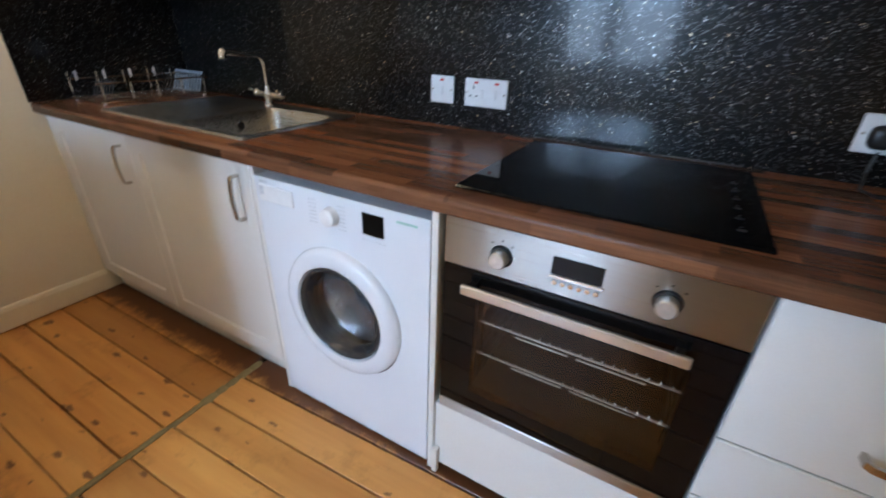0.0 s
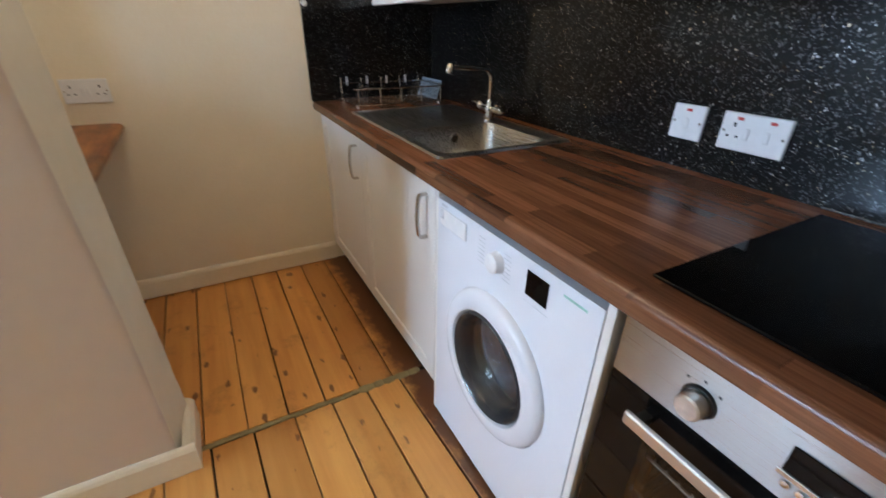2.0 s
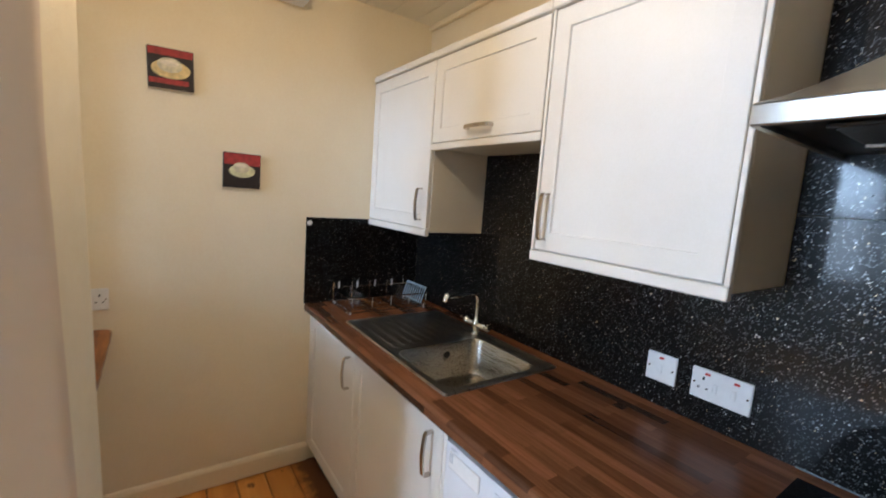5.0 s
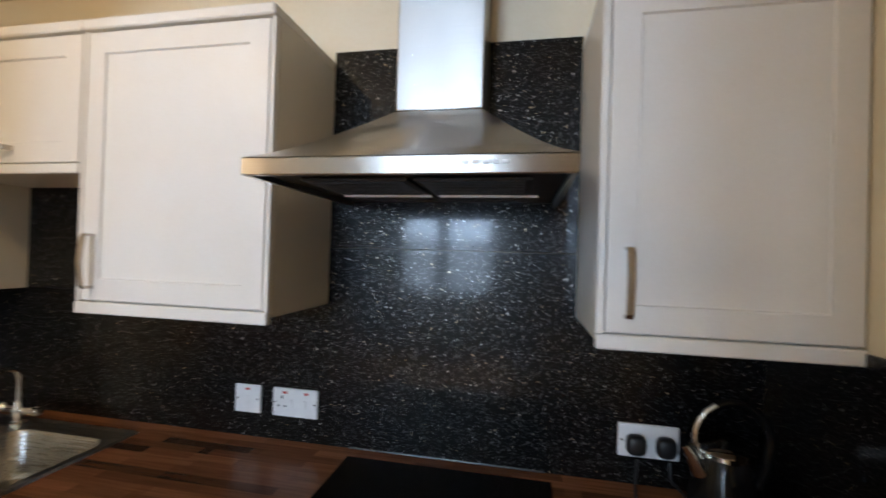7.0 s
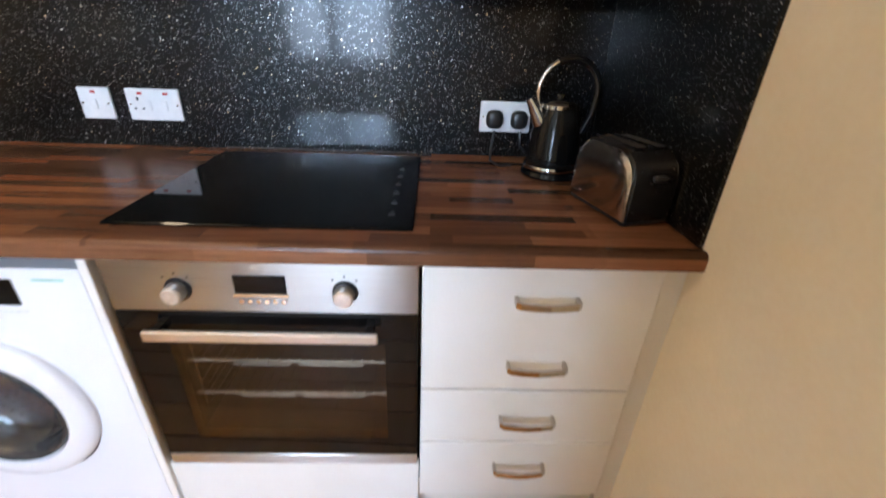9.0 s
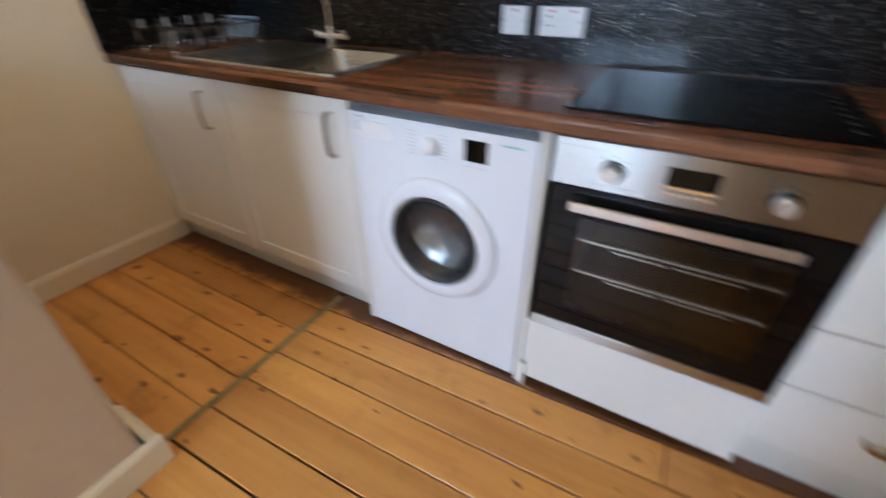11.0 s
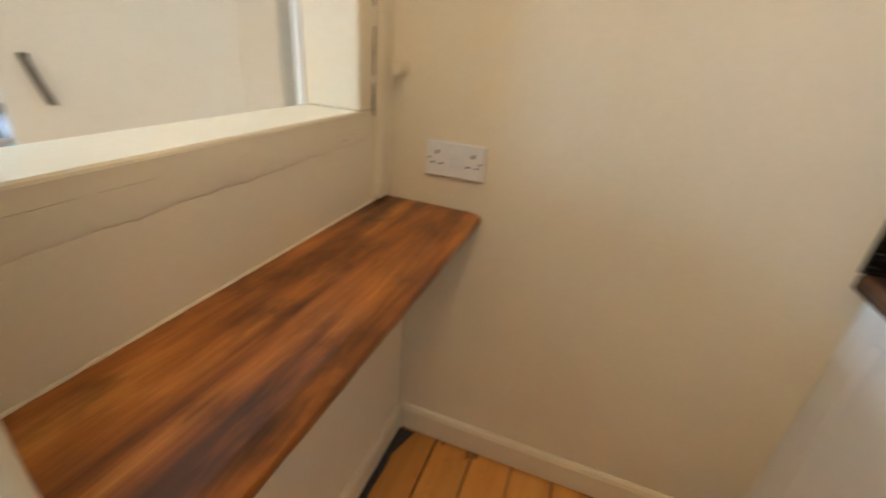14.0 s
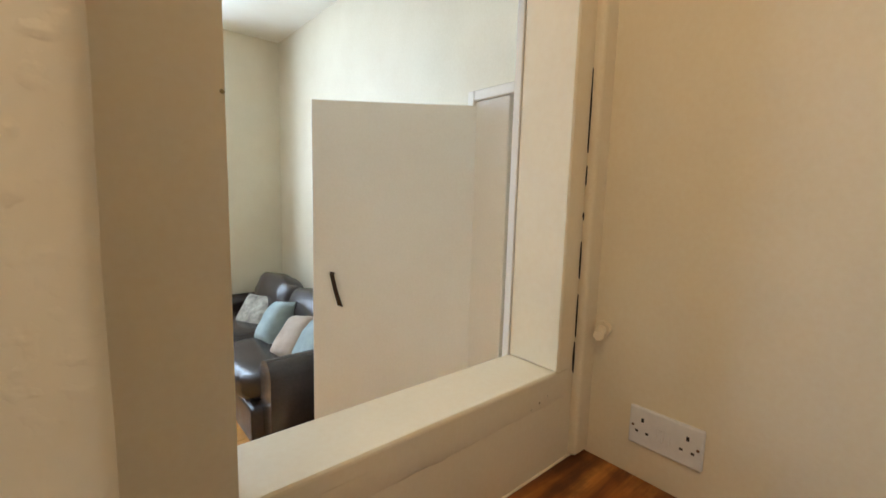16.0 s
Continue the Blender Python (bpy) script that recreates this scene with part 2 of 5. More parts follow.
def worktop_material():
    m, n, l, b = material("walnut_block_laminate", 0.27)
    geo, sep, add, com = n.new("ShaderNodeNewGeometry"), n.new("ShaderNodeSeparateXYZ"), n.new("ShaderNodeMath"), n.new("ShaderNodeCombineXYZ")
    l.new(geo.outputs["Position"], sep.inputs[0])
    l.new(sep.outputs["Y"], add.inputs[0])
    l.new(sep.outputs["Z"], add.inputs[1])
    l.new(sep.outputs["X"], com.inputs["X"])
    l.new(add.outputs[0], com.inputs["Y"])
    br = n.new("ShaderNodeTexBrick")
    br.offset, br.offset_frequency = 0.37, 2
    for k, val in (("Scale", 1.0), ("Mortar Size", 0.0), ("Brick Width", 0.31), ("Row Height", 0.036), ("Bias", -0.1)):
        br.inputs[k].default_value = val
    br.inputs["Color1"].default_value, br.inputs["Color2"].default_value = (0.27, 0.113, 0.051, 1), (0.014, 0.007, 0.005, 1)
    l.new(com.outputs[0], br.inputs["Vector"])
    br2 = n.new("ShaderNodeTexBrick")
    br2.offset, br2.offset_frequency = 0.61, 3
    for k, val in (("Scale", 1.0), ("Mortar Size", 0.0), ("Brick Width", 0.47), ("Row Height", 0.036), ("Bias", 0.0)):
        br2.inputs[k].default_value = val
    br2.inputs["Color1"].default_value, br2.inputs["Color2"].default_value = (0.34, 0.15, 0.07, 1), (0.06, 0.025, 0.015, 1)
    l.new(com.outputs[0], br2.inputs["Vector"])
    mp = n.new("ShaderNodeMapping")
    mp.inputs["Scale"].default_value = (5, 130, 1)
    l.new(com.outputs[0], mp.inputs["Vector"])
    g = noise_tex(n, l, mp.outputs["Vector"], 1.0, 6, 0.65)
    col = mix(n, l, 0.28, br.outputs["Color"], br2.outputs["Color"])
    col = mix(n, l, 0.8, col, ramp(n, l, g, [(0.25, (0.35, 0.3, 0.28)), (0.6, (1, 1, 1))]), "MULTIPLY")
    l.new(col, b.inputs["Base Color"])
    bump(n, l, b, g, 0.08, 0.0006)
    b.inputs["Specular IOR Level"].default_value = 0.26
    return m


WORKTOP = worktop_material()


def wood(name, light, dark, knot, rough, along, knots=True, fine=1.0):
    """Varnished boards: grain along one axis, growth bands, knots, a tone of its own for each board."""
    m, n, l, b = material(name, rough)
    st = tuple(1.6 if a == along else 26 * fine for a in range(3))
    v = coords(n, l, st, True, 37.0)
    g = noise_tex(n, l, v, 1.0, 6, 0.6)
    v2 = coords(n, l, tuple(0.9 if a == along else 7 for a in range(3)), True, 53.0)
    g2 = noise_tex(n, l, v2, 1.0, 3)
    col = ramp(n, l, g, [(0.3, dark), (0.62, light)])
    col = mix(n, l, 0.55, col, ramp(n, l, g2, [(0.3, dark), (0.7, light)]))
    info = n.new("ShaderNodeObjectInfo")
    col = mix(n, l, 0.7, col, ramp(n, l, info.outputs["Random"], [(0.0, (0.62, 0.52, 0.42)), (0.5, (0.95, 0.91, 0.86)), (1.0, (1.22, 1.18, 1.1))]), "MULTIPLY")
    if knots:
        vk = coords(n, l, tuple(9.0 if a == along else 21 for a in range(3)), True, 19.0)
        vor = n.new("ShaderNodeTexVoronoi")
        vor.voronoi_dimensions = "2D"
        vor.inputs["Scale"].default_value = 1.0
        wob = n.new("ShaderNodeMix")
        wob.data_type = "VECTOR"
        wob.inputs["Factor"].default_value = 0.3
        nz = n.new("ShaderNodeTexNoise")
        nz.inputs["Scale"].default_value = 4
        l.new(vk, nz.inputs["Vector"])
        l.new(vk, wob.inputs["A"])
        l.new(nz.outputs["Color"], wob.inputs["B"])
        l.new(wob.outputs["Result"], vor.inputs["Vector"])
        pick, lim, off = n.new("ShaderNodeSeparateColor"), n.new("ShaderNodeMapRange"), n.new("ShaderNodeMath")
        l.new(vor.outputs["Color"], pick.inputs[0])
        lim.inputs["From Min"].default_value, lim.inputs["To Min"].default_value, lim.inputs["To Max"].default_value = 0.52, 0.0, 0.165
        l.new(pick.outputs[0], lim.inputs["Value"])
        off.operation = "SUBTRACT"
        l.new(lim.outputs["Result"], off.inputs[0])
        l.new(vor.outputs["Distance"], off.inputs[1])
        k = ramp(n, l, off.outputs[0], [(0.0, (0, 0, 0)), (0.05, (0.88, 0.88, 0.88))])
        col = mix(n, l, k, col, knot)
        stain = ramp(n, l, noise_tex(n, l, coords(n, l), 4.2, 8, 0.75), [(0.54, (0, 0, 0)), (0.76, (0.7, 0.7, 0.7))])
        col = mix(n, l, stain, col, tuple(c * 0.45 for c in dark))
    l.new(col, b.inputs["Base Color"])
    bump(n, l, b, g, 0.15, 0.001)
    return m


PINE = wood("varnished_pine", (0.78, 0.40, 0.10), (0.55, 0.225, 0.042), (0.17, 0.062, 0.018), 0.36, 0)
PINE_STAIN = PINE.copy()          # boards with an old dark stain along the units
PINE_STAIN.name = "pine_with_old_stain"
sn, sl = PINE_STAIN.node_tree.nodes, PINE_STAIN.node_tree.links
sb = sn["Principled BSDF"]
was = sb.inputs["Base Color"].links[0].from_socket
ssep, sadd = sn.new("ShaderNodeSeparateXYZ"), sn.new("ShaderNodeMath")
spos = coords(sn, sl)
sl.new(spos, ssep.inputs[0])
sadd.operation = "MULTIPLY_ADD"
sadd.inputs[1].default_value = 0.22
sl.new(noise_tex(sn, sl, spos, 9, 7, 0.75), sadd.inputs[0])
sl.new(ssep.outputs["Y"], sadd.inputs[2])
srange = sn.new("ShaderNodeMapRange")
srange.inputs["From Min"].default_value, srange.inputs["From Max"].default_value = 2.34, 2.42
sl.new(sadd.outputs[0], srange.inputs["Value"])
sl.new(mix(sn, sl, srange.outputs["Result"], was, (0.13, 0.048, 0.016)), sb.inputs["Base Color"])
PINE_DARK = wood("dark_stained_pine", (0.16, 0.06, 0.018), (0.05, 0.022, 0.01), (0.02, 0.01, 0.005), 0.5, 0)


def bar_wood(name, tone):
    m, n, l, b = material(name, 0.34)
    v = coords(n, l, (1.2, 11, 11))
    fig = n.new("ShaderNodeTexNoise")
    for key, val in (("Scale", 1.0), ("Detail", 6), ("Roughness", 0.6), ("Distortion", 0.4)):
        fig.inputs[key].default_value = val
    l.new(v, fig.inputs["Vector"])
    fine = noise_tex(n, l, coords(n, l, (7, 160, 160)), 1.0, 5, 0.7)
    col = ramp(n, l, fig.outputs["Fac"], [(0.36, (0.075, 0.022, 0.006)), (0.46, (0.23, 0.078, 0.014)), (0.55, (0.36, 0.135, 0.024)), (0.66, (0.56, 0.26, 0.055))])
    col = mix(n, l, 0.4, col, ramp(n, l, fine, [(0.3, (0.45, 0.38, 0.34)), (0.6, (1, 1, 1))]), "MULTIPLY")
    blot = ramp(n, l, noise_tex(n, l, coords(n, l, (5, 9, 9)), 1.0, 4, 0.65), [(0.38, (0.35, 0.30, 0.28)), (0.52, (0.95, 0.93, 0.9)), (0.7, (1.15, 1.15, 1.1))])
    col = mix(n, l, 0.8, col, blot, "MULTIPLY")
    col = mix(n, l, 1.0, col, tone, "MULTIPLY")
    l.new(col, b.inputs["Base Color"])
    bump(n, l, b, fine, 0.35, 0.001)
    return m


BAR_WOOD = bar_wood("stained_bar_wood", (1.14, 1.06, 0.96))
# same wood in a brighter tone: light along the front edge as colour
BAR_EDGE = bar_wood("brightened_bar_edge", (1.25, 1.2, 1.1))
FILLER = paint("grey_green_filler", (0.34, 0.27, 0.12), (0.16, 0.12, 0.06), 0.8, 60, 0.6, 9, 0.003)
LEATHER = paint("dark_brown_leather", (0.04, 0.027, 0.024), (0.022, 0.016, 0.015), 0.27, 70, 0.5, 4, 0.003)


# ---- mesh helpers ----
def frame_ring(outer, inner, y0, y1):
    """An upright rectangular frame in one piece; outer and inner are x0, x1, z0, z1."""
    bm = bmesh.new()
    rings = []
    for (x0, x1, z0, z1), y in ((outer, y0), (outer, y1), (inner, y1), (inner, y0)):
        rings.append([bm.verts.new((x, y, z)) for x, z in ((x0, z0), (x1, z0), (x1, z1), (x0, z1))])
    for a, b in zip(rings, rings[1:] + rings[:1]):
        for k in range(4):
            bm.faces.new((a[k], a[(k + 1) % 4], b[(k + 1) % 4], b[k]))
    bmesh.ops.recalc_face_normals(bm, faces=bm.faces)
    return bm


def box(bm, x0, x1, y0, y1, z0, z1, bevel=0.0, seg=1):
    m = Matrix.Translation(((x0 + x1) / 2, (y0 + y1) / 2, (z0 + z1) / 2)) @ Matrix.Diagonal((x1 - x0, y1 - y0, z1 - z0, 1))
    vs = bmesh.ops.create_cube(bm, size=1, matrix=m)["verts"]
    if bevel:
        es = list({e for v in vs for e in v.link_edges})
        bmesh.ops.bevel(bm, geom=es, offset=bevel, segments=seg, affect="EDGES", profile=0.5)
    return bm


def boxed(*args, **kw):
    return box(bmesh.new(), *args, **kw)


def cone(bm, p0, p1, r0, r1=None, seg=16):
    p0, p1 = Vector(p0), Vector(p1)
    d = p1 - p0
    m = Matrix.Translation((p0 + p1) / 2) @ d.to_track_quat("Z", "Y").to_matrix().to_4x4()
    bmesh.ops.create_cone(bm, cap_ends=True, segments=seg, radius1=r0, radius2=r0 if r1 is None else r1, depth=d.length, matrix=m)
    return bm


def tube(bm, pts, r, seg=8):
    """A round wire along a line of points."""
    pts = [Vector(p) for p in pts]
    rings, side = [], None
    for i, p in enumerate(pts):
        t = (pts[min(i + 1, len(pts) - 1)] - pts[max(i - 1, 0)]).normalized()
        if side is None:
            side = t.orthogonal().normalized()
        side = (side - t * side.dot(t)).normalized()
        up = t.cross(side)
        rings.append([bm.verts.new(p + r * (math.cos(a) * side + math.sin(a) * up)) for a in [2 * math.pi * k / seg for k in range(seg)]])
    for a, b in zip(rings, rings[1:]):
        for k in range(seg):
            bm.faces.new((a[k], a[(k + 1) % seg], b[(k + 1) % seg], b[k]))
    bm.faces.new(rings[0][::-1])
    bm.faces.new(rings[-1])
    return bm


def strap(bm, pts, wide, thick):
    """A flat strap along points; wide is the vector across it."""
    pts, wide = [Vector(p) for p in pts], Vector(wide)
    rings = []
    for i, p in enumerate(pts):
        t = (pts[min(i + 1, len(pts) - 1)] - pts[max(i - 1, 0)]).normalized()
        n = t.cross(wide).normalized() * thick / 2
        rings.append([bm.verts.new(p + a * wide / 2 + c * n) for a, c in ((-1, -1), (1, -1), (1, 1), (-1, 1))])
    for a, b in zip(rings, rings[1:]):
        for k in range(4):
            bm.faces.new((a[k], a[(k + 1) % 4], b[(k + 1) % 4], b[k]))
    bm.faces.new(rings[0][::-1])
    bm.faces.new(rings[-1])
    return bm


def prism(bm, pts, axis, a, b):
    """A closed outline of 2D points, carried along an axis from a to b."""
    def at(p, s):
        q = list(p)
        q.insert(axis, s)
        return bm.verts.new(q)
    r0, r1 = [at(p, a) for p in pts], [at(p, b) for p in pts]
    n = len(pts)
    for k in range(n):
        bm.faces.new((r0[k], r0[(k + 1) % n], r1[(k + 1) % n], r1[k]))
    bm.faces.new(r0[::-1])
    bm.faces.new(r1)
    bmesh.ops.recalc_face_normals(bm, faces=bm.faces)
    return bm


def lathe(bm, profile, centre, axis=(0, 0, 1), seg=40):
    """Turn a profile of (radius, height) pairs about an axis through centre."""
    m = Matrix.Translation(centre) @ Vector(axis).to_track_quat("Z", "Y").to_matrix().to_4x4()
    rings = []
    for r, h in profile:
        rings.append([bm.verts.new(m @ Vector((max(r, 1e-4) * math.cos(2 * math.pi * k / seg), max(r, 1e-4) * math.sin(2 * math.pi * k / seg), h))) for k in range(seg)])
    for a, b in zip(rings, rings[1:]):
        for k in range(seg):
            bm.faces.new((a[k], a[(k + 1) % seg], b[(k + 1) % seg], b[k]))
    bmesh.ops.recalc_face_normals(bm, faces=bm.faces)
    return bm


def soft(bm, centre, size, power=3.0, turn=(0, 0, 0), cuts=7, rumple=0.0):
    """A stuffed, rounded block."""
    vs = bmesh.ops.create_cube(bm, size=2)["verts"]
    bmesh.ops.subdivide_edges(bm, edges=list({e for v in vs for e in v.link_edges}), cuts=cuts, use_grid_fill=True)
    m = pose(*centre, *turn)
    for v in bm.verts:
        if v.tag:
            continue
        c = v.co
        s = (abs(c.x) ** power + abs(c.y) ** power + abs(c.z) ** power) ** (1 / power)
        c = c / s
        p = Vector((c.x * size[0] / 2, c.y * size[1] / 2, c.z * size[2] / 2))
        if rumple:
            p += rumple * noise.noise_vector(p * 9 + Vector(centre))
        v.co = m @ p
        v.tag = True
    return bm


BASE = {}


def thing(name, base, label, category, group="", kind=""):
    ob = new(name)
    ob.location = base
    ob.empty_display_size = 0.05
    BASE[ob.name] = Vector(base)
    return tagged(ob, label, category, group, kind)


def part(name, bm, mat, parent=None, label="", smooth=False):
    """Links a bmesh, written in the room's metres, as one mesh under its thing (or as a thing of its own)."""
    me = bpy.data.meshes.new(name)
    at = BASE[parent.name] if parent else Vector()
    if smooth:
        for f in bm.faces:
            f.smooth = True
    bm.to_mesh(me)
    bm.free()
    if at.length:
        me.transform(Matrix.Translation(-at))
    me.materials.append(mat)
    if smooth:
        me.set_sharp_from_angle(angle=radians(40))
    ob = new(name, me)
    BASE[ob.name] = at
    if parent:
        ob.parent = parent
    if label:
        ob["label"] = label
    return ob


def lone(name, bm, mat, label, category, kind="", smooth=False, group=""):
    return tagged(part(name, bm, mat, None, "", smooth), label, category, group, kind)


def structure(name, bm, mat, label, category, smooth=False):
    return lone(name, bm, mat, label, category, "structure", smooth)


# ---- structure: kitchen ----
LEFT, RIGHT, BACK, CEIL, FRONT, TOP = -1.02, 2.07, 2.98, 2.5, 2.335, 0.91

structure("wall_north", boxed(-1.17, 2.22, BACK + 0.012, 3.15, 0, 3.0), CREAM, "cream painted plaster wall behind the kitchen units", "wall")
structure("wall_west", boxed(-1.17, LEFT, 1.2, BACK + 0.012, 0, 3.0), CREAM, "cream painted plaster wall with two small pictures", "wall")
structure("wall_east", boxed(RIGHT, 2.22, 1.08, BACK + 0.012, 0, 3.0), CREAM, "cream painted wall at the end of the worktop", "wall")

# partition with the serving hatch
hatch = thing("wall_hatch", (-0.8, 1.14, 0), "cream painted partition wall with an open serving hatch", "wall", "", "structure")
for sec in ((-1.57, -0.05, 1.08, 1.2, 0.83, 1.075), (-1.57, -0.05, 1.08, 1.28, 0, 0.83), (-1.57, -0.05, 1.08, 1.2, 2.05, 3.0), (-1.57, -0.945, 1.08, 1.2, 1.075, 2.05), (-0.186, -0.05, 1.056, 1.2, 1.075, 2.05)):
    part("wall_section", boxed(*sec), CREAM, hatch)
# unseen wall, added to keep window light off the units on the right
structure("wall_unseen_block", boxed(1.38, RIGHT, 1.05, 1.16, 0, 3.0, bevel=0.006), CREAM, "unseen wall beside the kitchen opening, cutting off window light", "wall")
structure("wall_lintel", boxed(0.133, 1.379, 1.05, 1.16, 2.38, 3.0), CREAM, "cream painted wall above the kitchen opening", "wall")


def pier():
    """Plastered pier with rounded, uneven corners."""
    bm = bmesh.new()
    x0, x1, y0, y1, r, n = -0.059, 0.132, 1.08, 1.548, 0.014, 5
    outline = []
    for cx, cy, a0 in ((x1 - r, y0 + r, -90), (x1 - r, y1 - r, 0), (x0 + r, y1 - r, 90), (x0 + r, y0 + r, 180)):
        outline += [(cx + r * math.cos(radians(a0 + 90 * k / n)), cy + r * math.sin(radians(a0 + 90 * k / n))) for k in range(n + 1)]
    dense = []
    for a, b in zip(outline, outline[1:] + outline[:1]):
        k = max(1, int(math.dist(a, b) / 0.010))
        dense += [(a[0] + (b[0] - a[0]) * i / k, a[1] + (b[1] - a[1]) * i / k) for i in range(k)]
    rings = []
    for z in [3.0 * i / 290 for i in range(291)]:
        ring = []
        for x, y in dense:
            p = Vector((x, y, z))
            q = noise.noise_vector(p * 8) * 0.0016 + noise.noise_vector(p * 34) * 0.0003
            lump = max(0.0, noise.noise(p * 40) - 0.32) * 0.003 * max(0.0, 0.5 + noise.noise(p * 6))
            q += Vector((x - (x0 + x1) / 2, (y - (y0 + y1) / 2) * 0.4, 0)).normalized() * lump
            q *= 0.4 if x > x1 - r else 1.0
            if y > 1.3:         # the end leans back a little as it rises
                s = (x - x0) / (x1 - x0)
                p.y += (y - 1.3) / (y1 - 1.3) * ((1 - s) * (0.002 - 0.022 * min(z, 1.6)) - s * (0.031 + 0.037 * max(0.0, min(z, 1.6) - 0.6)))
            ring.append(bm.verts.new(p + Vector((q.x, q.y, 0))))
        rings.append(ring)
    n = len(dense)
    for a, b in zip(rings, rings[1:]):
        for k in range(n):
            bm.faces.new((a[k], a[(k + 1) % n], b[(k + 1) % n], b[k]))
    return bm


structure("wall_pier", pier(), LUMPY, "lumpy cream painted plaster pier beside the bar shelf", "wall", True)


def skirting(axis, a, b, wall, out, high=0.11, thick=0.016, lift=0.0):
    """A skirting board with a rounded top; out is +1 or -1 along the other floor axis."""
    prof = [(0, lift), (thick, lift), (thick, high - 0.02), (thick * 0.7, high - 0.007), (thick * 0.35, high), (0, high)]
    pts = [(wall + out * p, z) for p, z in prof]
    return prism(bmesh.new(), pts, axis, a, b)


structure("baseboard_west", skirting(1, 1.297, 2.338, LEFT, 1, lift=0.006), CREAM_SMOOTH, "cream gloss skirting board along the kitchen wall", "skirting board")
structure("baseboard_hatch", skirting(0, LEFT, -0.052, 1.28, 1, 0.10), CREAM_SMOOTH, "cream skirting board under the bar shelf", "skirting board")
structure("baseboard_pier_face", skirting(1, 1.08, 1.566, 0.132, 1, 0.105), CREAM_SMOOTH, "cream skirting board round the pier", "skirting board")
structure("baseboard_pier_end", skirting(0, -0.078, 0.130, 1.532, 1, 0.105, 0.033), CREAM_SMOOTH, "cream skirting board round the pier", "skirting board")
structure("baseboard_pier_alcove", skirting(1, 1.298, 1.531, -0.062, -1, 0.105), CREAM_SMOOTH, "cream skirting board round the pier", "skirting board")
structure("baseboard_east", skirting(1, 1.08, 2.33, RIGHT, -1), CREAM_SMOOTH, "cream gloss skirting board along the end wall", "skirting board")


def board_ceiling():
    bm = bmesh.new()
    y = 1.2
    while y < BACK:
        y1 = min(y + 0.152, BACK + 0.012)
        box(bm, LEFT, RIGHT, y, y1 - 0.003, CEIL, CEIL + 0.018, 0.004)
        y += 0.152
    box(bm, LEFT, RIGHT, 1.2, BACK + 0.012, CEIL + 0.02, CEIL + 0.05)
    return bm


structure("ceiling_kitchen", board_ceiling(), CEILING_WHITE, "off-white painted tongue and groove boarded ceiling", "ceiling")
structure("trim_ceiling", boxed(LEFT, RIGHT, BACK - 0.012, BACK + 0.012, CEIL - 0.03, CEIL, bevel=0.004), CREAM_SMOOTH, "cream painted bead under the ceiling", "trim")

# hatch lining and sill
bm = prism(bmesh.new(), [(1.052, 1.0755), (1.1998, 1.0755), (1.1998, 1.101), (1.1985, 1.105), (1.195, 1.108), (1.052, 1.108)], 0, -0.945, -0.1862)
structure("trim_hatch_sill", bm, CREAM, "cream painted sill of the serving hatch", "sill")
structure("trim_hatch_jamb", boxed(-0.944, -0.888, 1.055, 1.206, 1.109, 2.05, bevel=0.004), CREAM_SMOOTH, "cream painted jamb of the serving hatch", "trim")

structure("trim_hatch_edge", boxed(-0.944, -0.886, 1.032, 1.0545, 1.076, 2.05, bevel=0.002), CAB_WHITE, "white gloss strip on the living room side of the hatch", "trim")

# gaps in the plaster beside the hatch
crack = thing("plaster_crack", (-1.0, 1.203, 1.1), "dark broken gap in the plaster beside the hatch", "crack", "", "structure")
rng = random.Random(4)
for z0, z1, w in ((1.09, 1.17, 0.006), (1.18, 1.29, 0.004), (1.33, 1.42, 0.003), (1.47, 1.49, 0.005), (1.55, 1.60, 0.003), (1.63, 1.82, 0.0025)):
    x = -0.962 + rng.uniform(-0.003, 0.003)
    part("gap", prism(bmesh.new(), [(x, z0), (x + w * 0.7, z0 + 0.01), (x + w, (z0 + z1) / 2), (x + w * 0.5, z1), (x - 0.001, (z0 + z1) / 2)], 1, 1.199, 1.2028), DARK, crack)
for x, z, r in ((-0.21, 1.098, 0.0035), (-0.183, 1.63, 0.003), (-0.80, 1.045, 0.003), (-0.83, 1.052, 0.004), (-0.86, 1.06, 0.0025), (-0.52, 1.036, 0.003)):
    part("chip", lathe(bmesh.new(), [(0, 0.0009), (r * 0.7, 0.0008), (r, 0)], (x, 1.2002, z), (0, 1, 0.2), 7), FILLER, crack, "small brown chip in the paint")
structure("trim_corner", boxed(LEFT - 0.03, -0.9635, 1.19, 1.222, 0.87, CEIL, bevel=0.012, seg=3), CREAM, "cream plastered corner beside the hatch", "trim")
bm = bmesh.new()                      # rough edge of old plaster under the sill
rows = []
for i in range(75):
    x = -0.93 + 0.01 * i
    z = 1.036 - 0.0001 * i + 0.006 * noise.noise(Vector((x * 16, 2, 0))) + 0.003 * noise.noise(Vector((x * 60, 5, 0)))
    d = 0.0026 * max(0.0, 0.45 + noise.noise(Vector((x * 7, 9, 0))))
    rows.append([bm.verts.new(p) for p in ((x, 1.2002, z + 0.045), (x, 1.2004 + d, z + 0.004), (x, 1.2002, z))])
for a, b in zip(rows, rows[1:]):
    for k in range(2):
        bm.faces.new((a[k], b[k], b[k + 1], a[k + 1]))
bmesh.ops.recalc_face_normals(bm, faces=bm.faces)
structure("trim_plaster_ridge", bm, CREAM, "uneven edge of painted plaster under the hatch", "trim", True)


